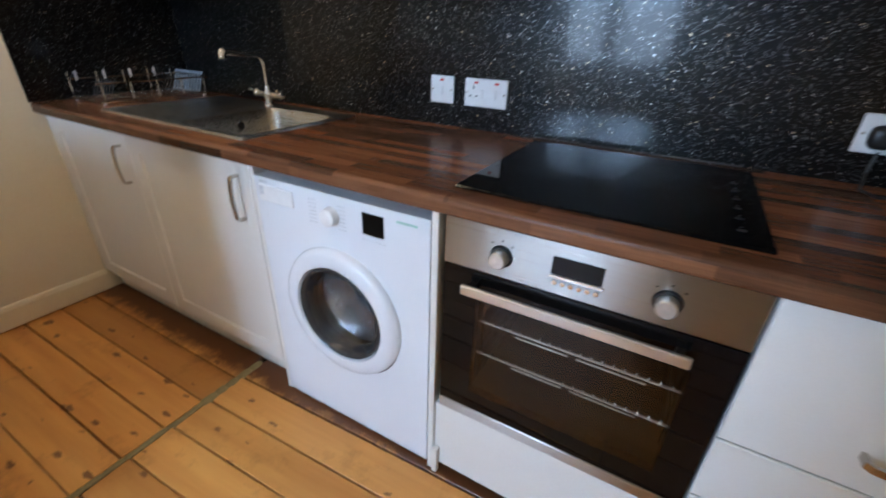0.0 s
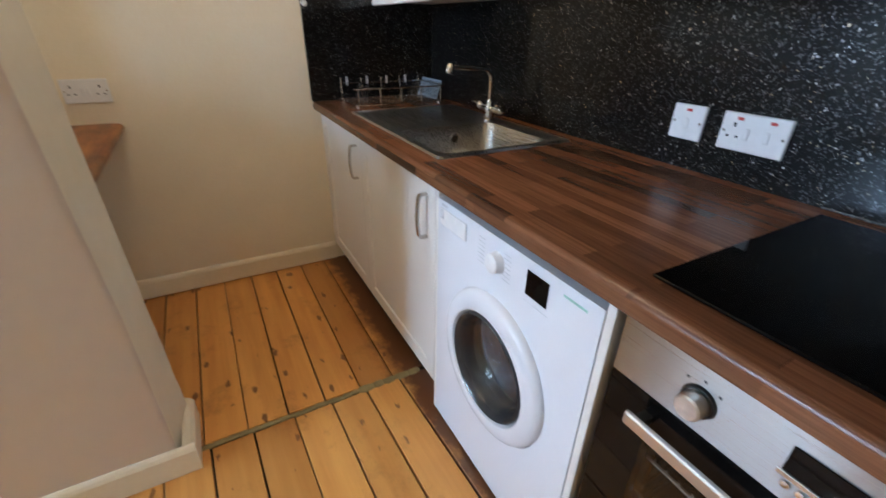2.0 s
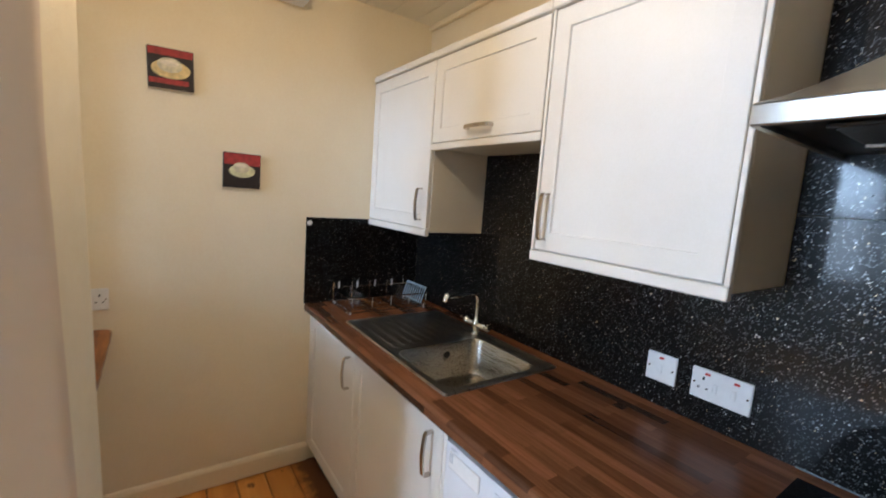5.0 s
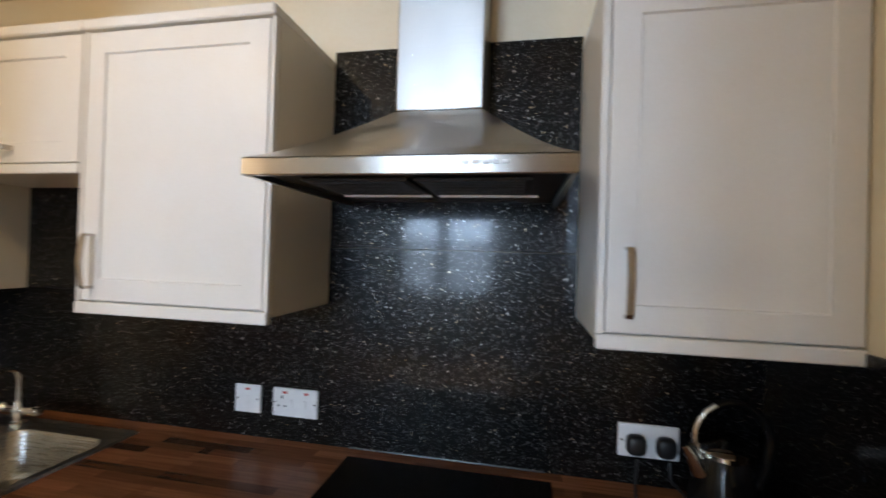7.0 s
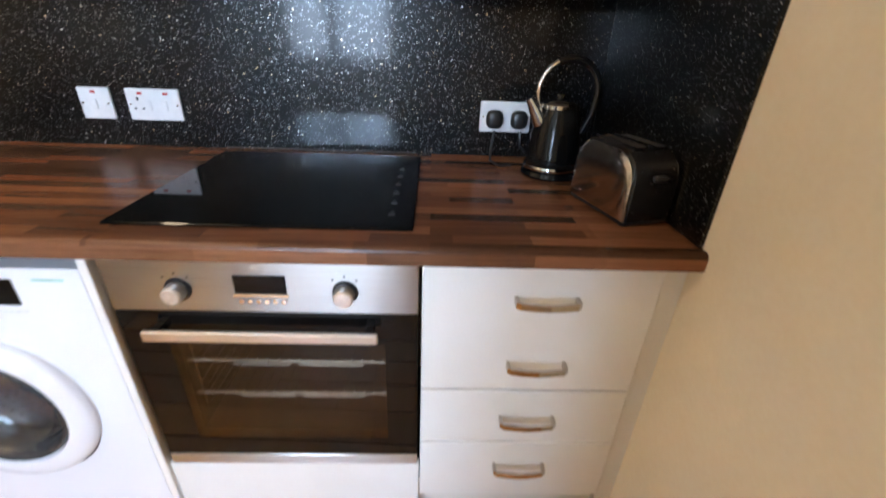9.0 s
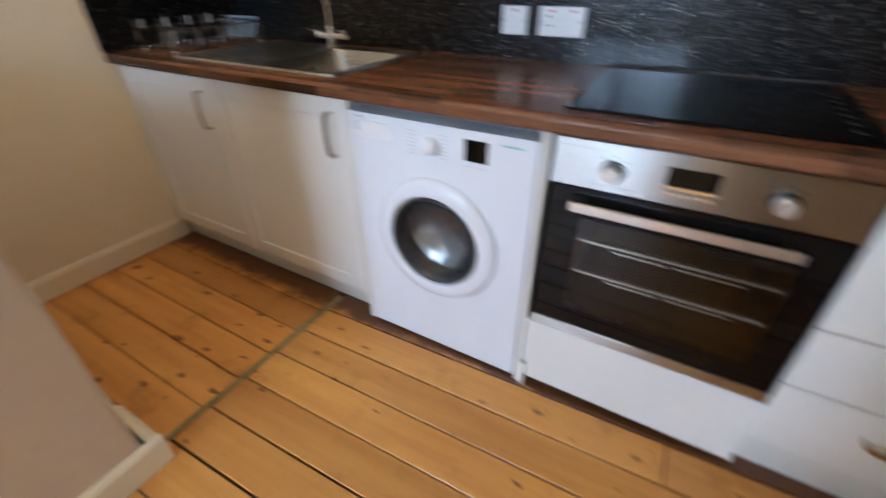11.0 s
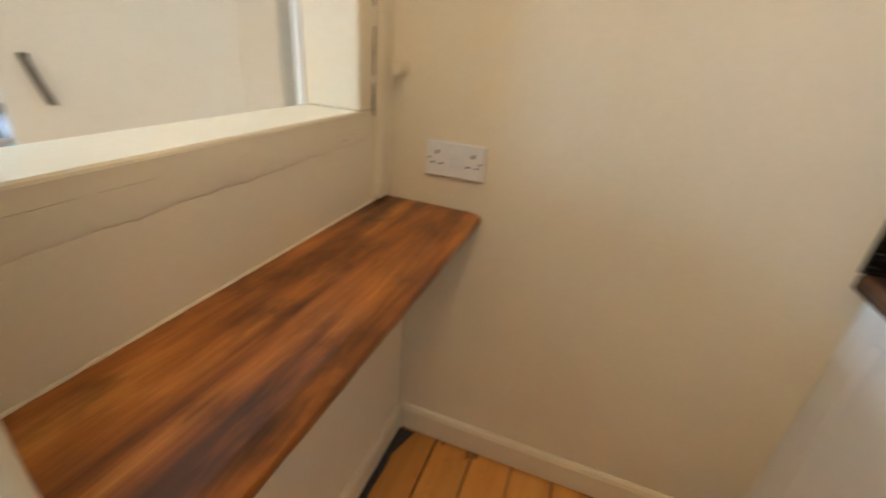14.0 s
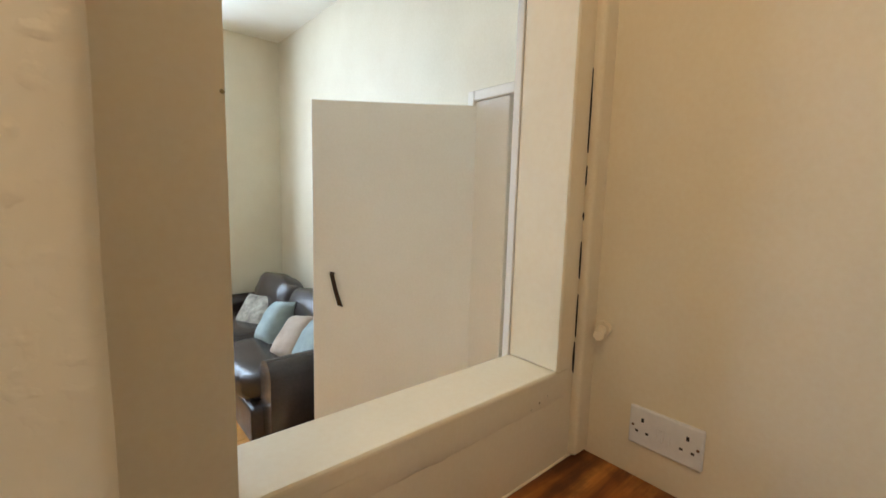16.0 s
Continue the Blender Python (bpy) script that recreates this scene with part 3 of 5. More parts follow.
# ---- structure: living room beyond the hatch ----
WX, FY, LC = -1.57, -2.5, 2.93
# kitchen cream darkened in colour, to dim the too brightly lit living room
CREAM_LIVING = paint("dimmed_living_room_cream", (0.73, 0.66, 0.51), (0.67, 0.59, 0.44), 0.6, 90, 0.3)
bm = bmesh.new()
box(bm, WX - 0.14, WX, FY, 0.21, 0, LC)
box(bm, WX - 0.14, WX, 1.02, 1.2, 0, LC)
box(bm, WX - 0.14, WX, 0.21, 1.02, 2.0, LC)
structure("wall_living_west", bm, CREAM_LIVING, "cream painted living room wall with a doorway", "wall")
bm = bmesh.new()
box(bm, WX - 0.14, -0.59, FY - 0.2, FY, 0, LC)
box(bm, 0.92, 2.9, FY - 0.2, FY, 0, LC)
box(bm, -0.59, 0.92, FY - 0.2, FY, 0, 0.85)
box(bm, -0.59, 0.92, FY - 0.2, FY, 2.62, LC)
structure("wall_living_south", bm, CREAM_LIVING, "cream painted living room wall with a sash window", "wall")
structure("wall_living_east", boxed(2.8, 2.95, FY, 1.2, 0, LC), CREAM_LIVING, "cream painted living room wall", "wall")
structure("wall_living_north", boxed(2.22, 2.95, 1.08, 1.2, 0, LC), CREAM_LIVING, "cream painted living room wall", "wall")
structure("ceiling_living", boxed(WX - 0.14, 2.95, FY - 0.2, 1.2, LC, LC + 0.1), CEILING_WHITE, "white living room ceiling", "ceiling")
bm = bmesh.new()
box(bm, -2.2, -2.1, -0.5, 1.8, 0, LC)
box(bm, -2.2, WX - 0.14, -0.6, -0.5, 0, LC)
box(bm, -2.2, WX - 0.14, 1.8, 1.9, 0, LC)
structure("wall_hall", bm, CREAM, "cream painted hall walls beyond the doorway", "wall")
structure("ceiling_hall", boxed(-2.75, WX - 0.14, -0.6, 1.9, LC, LC + 0.1), CEILING_WHITE, "white hall ceiling", "ceiling")

# sash window, seen mirrored in the splashback
win = thing("window_1", (0.18, FY - 0.1, 0.85), "white painted two-light sash window facing the sky", "window", "", "structure")
fr = bmesh.new()
for a in ((-0.59, -0.55, 0.85, 2.62), (0.88, 0.92, 0.85, 2.62), (-0.02, 0.19, 0.85, 2.62)):
    box(fr, a[0], a[1], FY - 0.16, FY - 0.06, a[2], a[3], 0.006)
for x0, x1 in ((-0.55, -0.02), (0.19, 0.88)):
    for z0, z1 in ((0.85, 0.91), (1.65, 1.70), (2.57, 2.62)):
        box(fr, x0, x1, FY - 0.15, FY - 0.07, z0, z1, 0.005)
part("window_frame", fr, CAB_WHITE, win)
part("window_sill", boxed(-0.64, 0.97, FY - 0.06, FY + 0.09, 0.815, 0.85, bevel=0.008), CAB_WHITE, win)
for x0, x1 in ((-0.55, -0.02), (0.19, 0.88)):
    for z0, z1 in ((0.91, 1.65), (1.70, 2.57)):
        pane = part("pane", boxed(x0, x1, FY - 0.113, FY - 0.108, z0, z1), PANE, win)
        pane.visible_shadow = False

# door frame and open door
structure("door_frame", box(box(box(bmesh.new(), WX - 0.15, WX + 0.02, 0.165, 0.21, 0, 2.04, 0.005), WX - 0.15, WX + 0.02, 1.02, 1.065, 0, 2.04, 0.005), WX - 0.15, WX + 0.02, 0.2105, 1.0195, 1.99, 2.04, 0.005), DOOR_PAINT, "painted door frame of the living room doorway", "door frame")
structure("trim_door_lining", boxed(WX - 0.15, WX + 0.004, 0.2105, 0.43, 0.0, 1.9895, bevel=0.004), DOOR_PAINT, "painted lining beside the living room door", "trim")
hinge, tip = Vector((-1.575, 0.225, 0)), Vector((-0.926, -0.274, 0))
way = (tip - hinge).normalized()
face = Vector((-way.y, way.x, 0))
if face.y < 0:
    face = -face
leaf = thing("door_1", hinge, "flat off-white painted door standing open", "door", "", "structure")


def on_door(bm):
    m = Matrix.Translation(hinge) @ Matrix(((way.x, face.x, 0, 0), (way.y, face.y, 0, 0), (0, 0, 1, 0), (0, 0, 0, 1)))
    bmesh.ops.transform(bm, matrix=m, verts=bm.verts)
    bmesh.ops.recalc_face_normals(bm, faces=bm.faces)
    return bm


long = (tip - hinge).length
part("leaf", on_door(boxed(0.01, long, -0.04, 0, 0.01, 1.97, bevel=0.003)), DOOR_PAINT, leaf)
pull = on_door(strap(bmesh.new(), [(long - 0.10, 0.004, 1.12), (long - 0.10, 0.022, 1.115), (long - 0.12, 0.03, 1.035), (long - 0.14, 0.022, 0.955), (long - 0.14, 0.004, 0.95)], (0.022, 0, 0.006), 0.008))
part("door_handle", pull, plain("bronze_handle", (0.06, 0.035, 0.02), 0.4, 0.6), leaf, "dark bronze tilted pull handle")


# ---- kitchen units ----
def shaker(x0, x1, z0, z1, y, rail=0.085, thick=0.02):
    """A framed door front whose face lies at y, looking towards -y."""
    bm = boxed(x0, x1, y, y + thick, z0, z1, bevel=0.0025)
    front = max((f for f in bm.faces if f.normal.y < -0.9), key=lambda f: f.calc_area())
    bmesh.ops.inset_individual(bm, faces=[front], thickness=rail - 0.0045, depth=0)
    bmesh.ops.inset_individual(bm, faces=[front], thickness=0.004, depth=-0.006)
    return bm


def handle(x, z, y, long=0.14, upright=True):
    """A bowed strap handle standing off a front at y."""
    h = long / 2
    arc = [(-h, 0.0), (-h, -0.022), (-h * 0.9, -0.027), (-h * 0.45, -0.031), (0, -0.033), (h * 0.45, -0.031), (h * 0.9, -0.027), (h, -0.022), (h, 0.0)]
    if upright:
        return strap(bmesh.new(), [(x, y + o, z + s) for s, o in arc], (0.014, 0, 0), 0.007)
    return strap(bmesh.new(), [(x + s, y + o, z) for s, o in arc], (0, 0, 0.014), 0.007)


def base_unit():
    u = thing("base_cabinet", (-0.4, 2.6, 0), "white two-door base cabinet under the sink", "cabinet")
    c = bmesh.new()
    box(c, LEFT + 0.02, LEFT + 0.038, FRONT + 0.021, BACK - 0.02, 0.13, 0.868)
    box(c, 0.244, 0.262, FRONT + 0.021, BACK - 0.02, 0.13, 0.868)
    box(c, LEFT + 0.038, 0.244, FRONT + 0.021, BACK - 0.02, 0.13, 0.148)
    box(c, LEFT + 0.038, 0.244, BACK - 0.028, BACK - 0.02, 0.148, 0.868)
    part("carcass", c, CAB_SIDE, u)
    part("plinth", boxed(LEFT, 0.25, FRONT + 0.055, FRONT + 0.07, 0.0, 0.13), CAB_SIDE, u, "dull white plinth board")
    d1 = part("door", shaker(-0.985, -0.398, 0.115, 0.862, FRONT), CAB_WHITE, u)
    part("handle", handle(-0.452, 0.742, FRONT), NICKEL, d1, "satin nickel bow handle")
    d2 = part("door", shaker(-0.394, 0.262, 0.115, 0.862, FRONT), CAB_WHITE, u)
    part("handle", handle(0.205, 0.748, FRONT), NICKEL, d2, "satin nickel bow handle")
    part("filler", boxed(LEFT, -0.988, FRONT + 0.004, FRONT + 0.02, 0.115, 0.868), CAB_SIDE, u)
    part("end_panel", boxed(0.265, 0.281, FRONT, BACK - 0.02, 0.0, 0.868, bevel=0.001), CAB_WHITE, u)


base_unit()
lone("end_panel", boxed(0.893, 0.911, FRONT - 0.012, BACK - 0.02, 0.0, 0.868, bevel=0.001), CAB_WHITE, "white upright panel between washing machine and oven", "panel")


def drawer_unit():
    u = thing("drawer_cabinet", (1.78, 2.6, 0), "white four-drawer base cabinet beside the oven", "cabinet")
    part("carcass", boxed(1.542, 2.0, FRONT + 0.021, BACK - 0.02, 0.12, 0.868), CAB_SIDE, u)
    part("plinth", boxed(1.532, RIGHT - 0.017, FRONT + 0.055, FRONT + 0.07, 0.0, 0.12), CAB_SIDE, u)
    part("filler", boxed(2.023, RIGHT, FRONT + 0.012, FRONT + 0.03, 0.0, 0.868), CAB_SIDE, u)
    for z0, z1, grips in ((0.535, 0.862, (0.785, 0.615)), (0.361, 0.531, (0.446,)), (0.15, 0.357, (0.275,))):
        d = part("drawer_front", boxed(1.537, 2.02, FRONT, FRONT + 0.02, z0, z1, bevel=0.003), CAB_WHITE, u)
        for g in grips:
            part("handle", handle(1.79, g, FRONT, 0.125, False), NICKEL, d, "satin nickel bow handle")


drawer_unit()


def worktop():
    """Long board with a rounded front nose and a cut-out for the sink bowl."""
    bm = bmesh.new()
    r, y0, y1 = 0.013, 2.304, 2.40
    nose = [(y0 + r - r * math.sin(a), TOP - r + r * math.cos(a)) for a in [radians(15 * k) for k in range(7)]]
    low = [(y0 + 0.008 - 0.008 * math.cos(a), TOP - 0.032 - 0.008 * math.sin(a)) for a in [radians(22.5 * k) for k in range(5)]]
    prism(bm, [(y1, TOP)] + nose + low + [(y1, TOP - 0.04)], 0, LEFT, RIGHT)
    box(bm, LEFT, -0.205, y1, BACK - 0.001, TOP - 0.04, TOP)
    box(bm, 0.165, RIGHT, y1, BACK - 0.001, TOP - 0.04, TOP)
    box(bm, -0.205, 0.165, 2.833, BACK - 0.001, TOP - 0.04, TOP)
    return bm


wt = lone("worktop", worktop(), WORKTOP, "dark walnut block laminate worktop with rounded edge", "worktop")
# grey strip stands in for the shade between machine and worktop
lone("worktop_gap_shade", boxed(0.283, 0.892, FRONT + 0.02, FRONT + 0.04, 0.852, 0.869), GREY_GAP, "grey strip painted as shade in the gap above the washing machine", "batten")

# splashback panels
sp = thing("splashback", (0.5, BACK, TOP), "glossy black speckled laminate splashback above the worktop", "splashback")
low = bmesh.new()
box(low, LEFT + 0.0082, RIGHT - 0.0082, BACK, BACK + 0.0115, TOP - 0.01, 1.365)
box(low, 0.812, 1.578, BACK, BACK + 0.0115, 1.365, 1.5445)
part("lower_panel", low, SPLASH, sp)
part("hood_panel", boxed(0.812, 1.578, BACK - 0.0015, BACK + 0.0115, 1.5455, 2.175, bevel=0.0008), SPLASH, sp)
part("sink_panel", boxed(-0.42, 0.2305, BACK - 0.001, BACK + 0.0115, 1.366, 1.76), SPLASH, sp)
lone("splashback", boxed(LEFT, LEFT + 0.008, 2.300, BACK - 0.0002, TOP + 0.001, 1.371), SPLASH, "glossy black speckled return panel beside the sink", "splashback")
lone("splashback", boxed(RIGHT - 0.008, RIGHT, 2.33, BACK - 0.0002, TOP + 0.001, 1.371), SPLASH, "glossy black speckled return panel beside the toaster", "splashback")
lone("bead", tube(bmesh.new(), [(0.9, BACK - 0.003, TOP + 0.003), (1.5, BACK - 0.003, TOP + 0.003)], 0.003), plain("clear_sealant", (0.05, 0.05, 0.05), 0.25), "thin pale sealing bead behind the hob", "sealant bead", smooth=True)
lone("button", lathe(bmesh.new(), [(0, 0.004), (0.011, 0.004), (0.013, 0.002), (0.013, 0)], (LEFT + 0.008, 2.316, 1.342), (1, 0, 0), 20), PLASTIC, "round white screw cover on the return panel", "screw cover", smooth=True)


def wall_unit(x0, x1, z0, z1, label, hx, flap=False, strip_l=0.0, strip_r=0.0):
    y = 2.652
    u = thing("wall_cabinet", ((x0 + x1) / 2, BACK, z0), label, "cabinet", "wall cabinets")
    bot = z0 + (0.032 if not flap else 0.028)
    part("carcass", boxed(x0, x1, y + 0.021, BACK - 0.0005, bot - 0.015, z1 - 0.03), CAB_SIDE, u)
    d = part("door", shaker(x0 + strip_l + 0.003, x1 - strip_r - 0.003, bot + 0.004, z1 - 0.036, y, 0.082), CAB_WHITE, u)
    if flap:
        part("handle", handle(hx, bot + 0.045, y, 0.14, False), NICKEL, d, "satin nickel bow handle")
    else:
        part("handle", handle(hx, bot + 0.11, y), NICKEL, d, "satin nickel bow handle")
    part("pelmet", boxed(x0, x1, y - 0.004, y + 0.02, z0, bot, bevel=0.003), CAB_WHITE, u)
    part("cornice", boxed(x0, x1, y - 0.008, BACK - 0.0005, z1 - 0.03, z1, bevel=0.004), CAB_WHITE, u)
    if strip_l:
        part("side_strip", boxed(x0, x0 + strip_l, y, y + 0.02, bot, z1 - 0.031, bevel=0.002), CAB_WHITE, u)
    if strip_r:
        part("side_strip", boxed(x1 - strip_r, x1, y, y + 0.02, bot, z1 - 0.031, bevel=0.002), CAB_WHITE, u)


wall_unit(LEFT + 0.001, -0.413, 1.344, 2.145, "white framed wall cabinet next to the corner", -0.465)
wall_unit(-0.411, 0.229, 1.725, 2.145, "short white flap cabinet above the sink", -0.08, True)
wall_unit(0.231, 0.811, 1.346, 2.145, "white framed wall cabinet beside the extractor hood", 0.283, False, 0.012, 0.012)
wall_unit(1.580, RIGHT - 0.002, 1.346, 2.145, "white framed wall cabinet above kettle and toaster", 1.64, False, 0.016)


def hood():
    u = thing("extractor_hood", (1.19, BACK, 1.68), "brushed steel chimney extractor hood above the hob", "extractor hood")
    x0, x1, yf = 0.872, 1.516, 2.458
    bm = bmesh.new()
    box(bm, x0, x1, yf, yf + 0.012, 1.68, 1.715, 0.002)
    box(bm, x0, x0 + 0.012, yf + 0.0125, BACK - 0.001, 1.68, 1.715)
    box(bm, x1 - 0.012, x1, yf + 0.0125, BACK - 0.001, 1.68, 1.715)
    part("rim", bm, STEEL, u)
    bm = bmesh.new()
    lo = [bm.verts.new(p) for p in ((x0, yf, 1.7155), (x1, yf, 1.7155), (x1, BACK - 0.001, 1.7155), (x0, BACK - 0.001, 1.7155))]
    cx0, cx1, cy = 1.069, 1.312, 2.815
    rows = [lo]
    for k in range(1, 9):           # flared skirt
        s = k / 8
        e = s ** 0.94
        z = 1.7155 + (1.918 - 1.7155) * s ** 1.12
        a, b2, c = x0 + (cx0 - x0) * e, x1 + (cx1 - x1) * e, yf + (cy - yf) * e
        rows.append([bm.verts.new(p) for p in ((a, c, z), (b2, c, z), (b2, BACK - 0.001, z), (a, BACK - 0.001, z))])
    for a, b2 in zip(rows, rows[1:]):
        for k in range(4):
            bm.faces.new((a[k], a[(k + 1) % 4], b2[(k + 1) % 4], b2[k]))
    bm.faces.new(rows[-1])
    part("canopy", bm, STEEL, u, "", True)
    part("chimney", boxed(cx0 + 0.002, cx1 - 0.002, cy + 0.002, BACK - 0.001, 1.921, CEIL - 0.001, bevel=0.004, seg=2), STEEL, u)
    part("underside", boxed(x0 + 0.013, x1 - 0.013, yf + 0.013, BACK - 0.002, 1.692, 1.70), plain("grey_hood_pan", (0.05, 0.05, 0.05), 0.4, 0.8), u)
    for fx0, fx1 in ((0.95, 1.19), (1.20, 1.44)):
        f = bmesh.new()
        box(f, fx0, fx1, yf + 0.09, BACK - 0.12, 1.683, 1.691, 0.002)
        grey = plain("filter_mesh", (0.06, 0.06, 0.06), 0.5, 0.7)
        flt = part("filter", f, grey, u, "grey metal grease filter")
        for k in range(14):
            y = yf + 0.1 + k * 0.021
            part("slat", boxed(fx0 + 0.012, fx1 - 0.012, y, y + 0.006, 1.680, 1.6829), grey, flt)
    for fx0, fx1 in ((0.962, 1.196), (1.216, 1.456)):
        part("filter_edge", boxed(fx0, fx1, 2.744, 2.753, 1.6762, 1.6825, bevel=0.001), PLASTIC, u, "pale strip at the back of the filters")
    for k in range(5):
        x = 1.315 + k * 0.018
        part("button", boxed(x, x + 0.012, yf - 0.003, yf - 0.0005, 1.697, 1.704, bevel=0.001), PLASTIC, u)


hood()


# ---- appliances ----
def washer():
    u = thing("washing_machine", (0.585, 2.6, 0), "white front-loading washing machine under the worktop", "washing machine")
    x0, x1, z0, z1, yf = 0.287, 0.885, 0.012, 0.836, FRONT - 0.004
    cx, cz, hole = 0.586, 0.466, 0.158
    bm = bmesh.new()                         # cabinet with a round opening in its front
    ang = sorted({2 * math.pi * k / 64 for k in range(64)} | {math.atan2(z - cz, x - cx) % (2 * math.pi) for x in (x0, x1) for z in (z0, z1)})
    inner, outer, depth = [], [], []
    for a in ang:
        c, s = math.cos(a), math.sin(a)
        t = min(((x1 if c > 0 else x0) - cx) / c if abs(c) > 1e-9 else 9, ((z1 if s > 0 else z0) - cz) / s if abs(s) > 1e-9 else 9)
        inner.append(bm.verts.new((cx + hole * c, yf, cz + hole * s)))
        outer.append(bm.verts.new((cx + t * c, yf, cz + t * s)))
        depth.append(bm.verts.new((cx + t * c, yf + 0.55, cz + t * s)))
    n = len(ang)
    for k in range(n):
        j = (k + 1) % n
        bm.faces.new((inner[k], inner[j], outer[j], outer[k]))
        bm.faces.new((outer[k], outer[j], depth[j], depth[k]))
    bmesh.ops.recalc_face_normals(bm, faces=bm.faces)
    part("cabinet", bm, ENAMEL, u)
    dr = part("detergent_drawer", boxed(0.305, 0.44, yf - 0.004, yf - 0.0002, 0.765, 0.815, bevel=0.003), PLASTIC, u)
    part("grip", boxed(0.309, 0.325, yf - 0.0055, yf - 0.0042, 0.785, 0.811), PRINT, dr, "grey finger recess")
    part("badge", boxed(0.309, 0.342, yf - 0.001, yf - 0.0002, 0.82, 0.827), PRINT, u, "small grey maker's mark")
    part("dial", lathe(bmesh.new(), [(0, 0.024), (0.019, 0.024), (0.024, 0.02), (0.026, 0.004), (0.028, 0)], (0.578, yf - 0.0002, 0.775), (0, -1, 0), 32), PLASTIC, u, "", True)
    part("display", boxed(0.683, 0.751, yf - 0.0022, yf - 0.0002, 0.752, 0.812, bevel=0.001), OVEN_BLACK, u, "black display window")
    marks = bmesh.new()
    for k in range(7):
        for sx in (0.497, 0.6):
            box(marks, sx, sx + 0.028, yf - 0.001, yf - 0.0002, 0.742 + 0.011 * k, 0.744 + 0.011 * k)
    for k in range(6):
        box(marks, 0.682 + 0.013 * k, 0.690 + 0.013 * k, yf - 0.001, yf - 0.0002, 0.735, 0.737)
    tagged(part("printed_marks", marks, PRINT, u, "small grey programme lettering as plain bars"), kind="stuff")
    part("print", boxed(0.79, 0.85, yf - 0.001, yf - 0.0002, 0.808, 0.813), GREEN, u, "pale green printed line")
    door = part("door", lathe(bmesh.new(), [(0.212, 0.0), (0.212, 0.008), (0.207, 0.017), (0.196, 0.023), (0.172, 0.027), (0.159, 0.025), (0.154, 0.016), (0.152, 0.002)], (cx, yf, cz), (0, -1, 0), 64), ENAMEL, u, "round white porthole door", True)
    part("door_trim", lathe(bmesh.new(), [(0.1515, 0.002), (0.1515, 0.02), (0.147, 0.025), (0.14, 0.02), (0.132, -0.01), (0.131, -0.03)], (cx, yf, cz), (0, -1, 0), 64), TRIM_GREY, door, "dark grey trim ring", True)
    part("door_glass", lathe(bmesh.new(), [(0.139, 0.012), (0.128, -0.01), (0.112, -0.035), (0.08, -0.05), (0.0, -0.055), (0.0, -0.059), (0.08, -0.054), (0.116, -0.038), (0.1325, -0.01)], (cx, yf, cz), (0, -1, 0), 48), DOOR_GLASS, door, "bowl of dark glass", True).visible_shadow = False
    # flat arcs paint the shade of grip and groove; nothing is cut in
    for name, a0, a1, r0, r1, mat in (("grip_shade", -72, -22, 0.211, 0.2165, GREY_GAP), ("hinge_line", 100, 150, 0.2115, 0.2140, PRINT)):
        arc = [radians(a0 + (a1 - a0) * k / 12) for k in range(13)]
        wide = [r0 + (r1 - r0) * math.sin(math.pi * k / 12) for k in range(13)]
        part(name, prism(bmesh.new(), [(cx + r0 * math.cos(a), cz + r0 * math.sin(a)) for a in arc] + [(cx + (w + 0.0005) * math.cos(a), cz + (w + 0.0005) * math.sin(a)) for a, w in zip(arc[::-1], wide[::-1])], 1, yf - 0.0012, yf - 0.0003), mat, door, "thin line of painted shade at the door edge")
    part("gasket", lathe(bmesh.new(), [(0.165, -0.004), (0.15, -0.03), (0.156, -0.05), (0.148, -0.07), (0.172, -0.09), (0.21, -0.092)], (cx, yf, cz), (0, -1, 0), 48), RUBBER, u, "grey rubber door seal", True)
    bm = lathe(bmesh.new(), [(0.21, -0.092), (0.225, -0.11), (0.225, -0.36), (0.19, -0.4), (0.0, -0.41)], (cx, yf, cz), (0, -1, 0), 48)
    for k in range(3):                       # lifting paddles
        a = radians(35 + 120 * k)
        part("paddle", soft(bmesh.new(), (cx + 0.2 * math.cos(a), yf + 0.23, cz + 0.2 * math.sin(a)), (0.06, 0.2, 0.05), 2.6, (0, -math.degrees(a), 0), 4), DRUM, u, "", True)
    part("drum", bm, DRUM, u, "bright perforated steel drum", True)
    bm = bmesh.new()
    for ring in range(12):                   # raised dimples of the drum
        for k in range(60):
            a = 2 * math.pi * (k + 0.5 * (ring % 2)) / 60
            cone(bm, (cx + 0.2255 * math.cos(a), yf + 0.12 + 0.020 * ring, cz + 0.2255 * math.sin(a)), (cx + 0.2225 * math.cos(a), yf + 0.12 + 0.020 * ring, cz + 0.2225 * math.sin(a)), 0.006, 0.003, 5)
    for ring in range(2, 11):                # and of its back plate
        for k in range(5 * ring):
            a = 2 * math.pi * (k + 0.5 * (ring % 2)) / (5 * ring)
            px, pz = cx + 0.0175 * ring * math.cos(a), cz + 0.0175 * ring * math.sin(a)
            lathe(bm, [(0, 0.003), (0.004, 0.0024), (0.007, 0.0)], (px, yf + 0.411 - 0.01 * ring / 11, pz), (0, -1, 0), 6)
    tagged(part("drum_dimples", bm, DRUM, u, "raised dimples of the drum", True), kind="stuff")
    for x in (0.32, 0.85):
        part("foot", cone(bmesh.new(), (x, yf + 0.06, 0), (x, yf + 0.06, 0.0125), 0.02), BLACK, u)


washer()


RACK = plain("oven_rack_chrome", (0.62, 0.60, 0.57), 0.3, 1.0, 0.05)


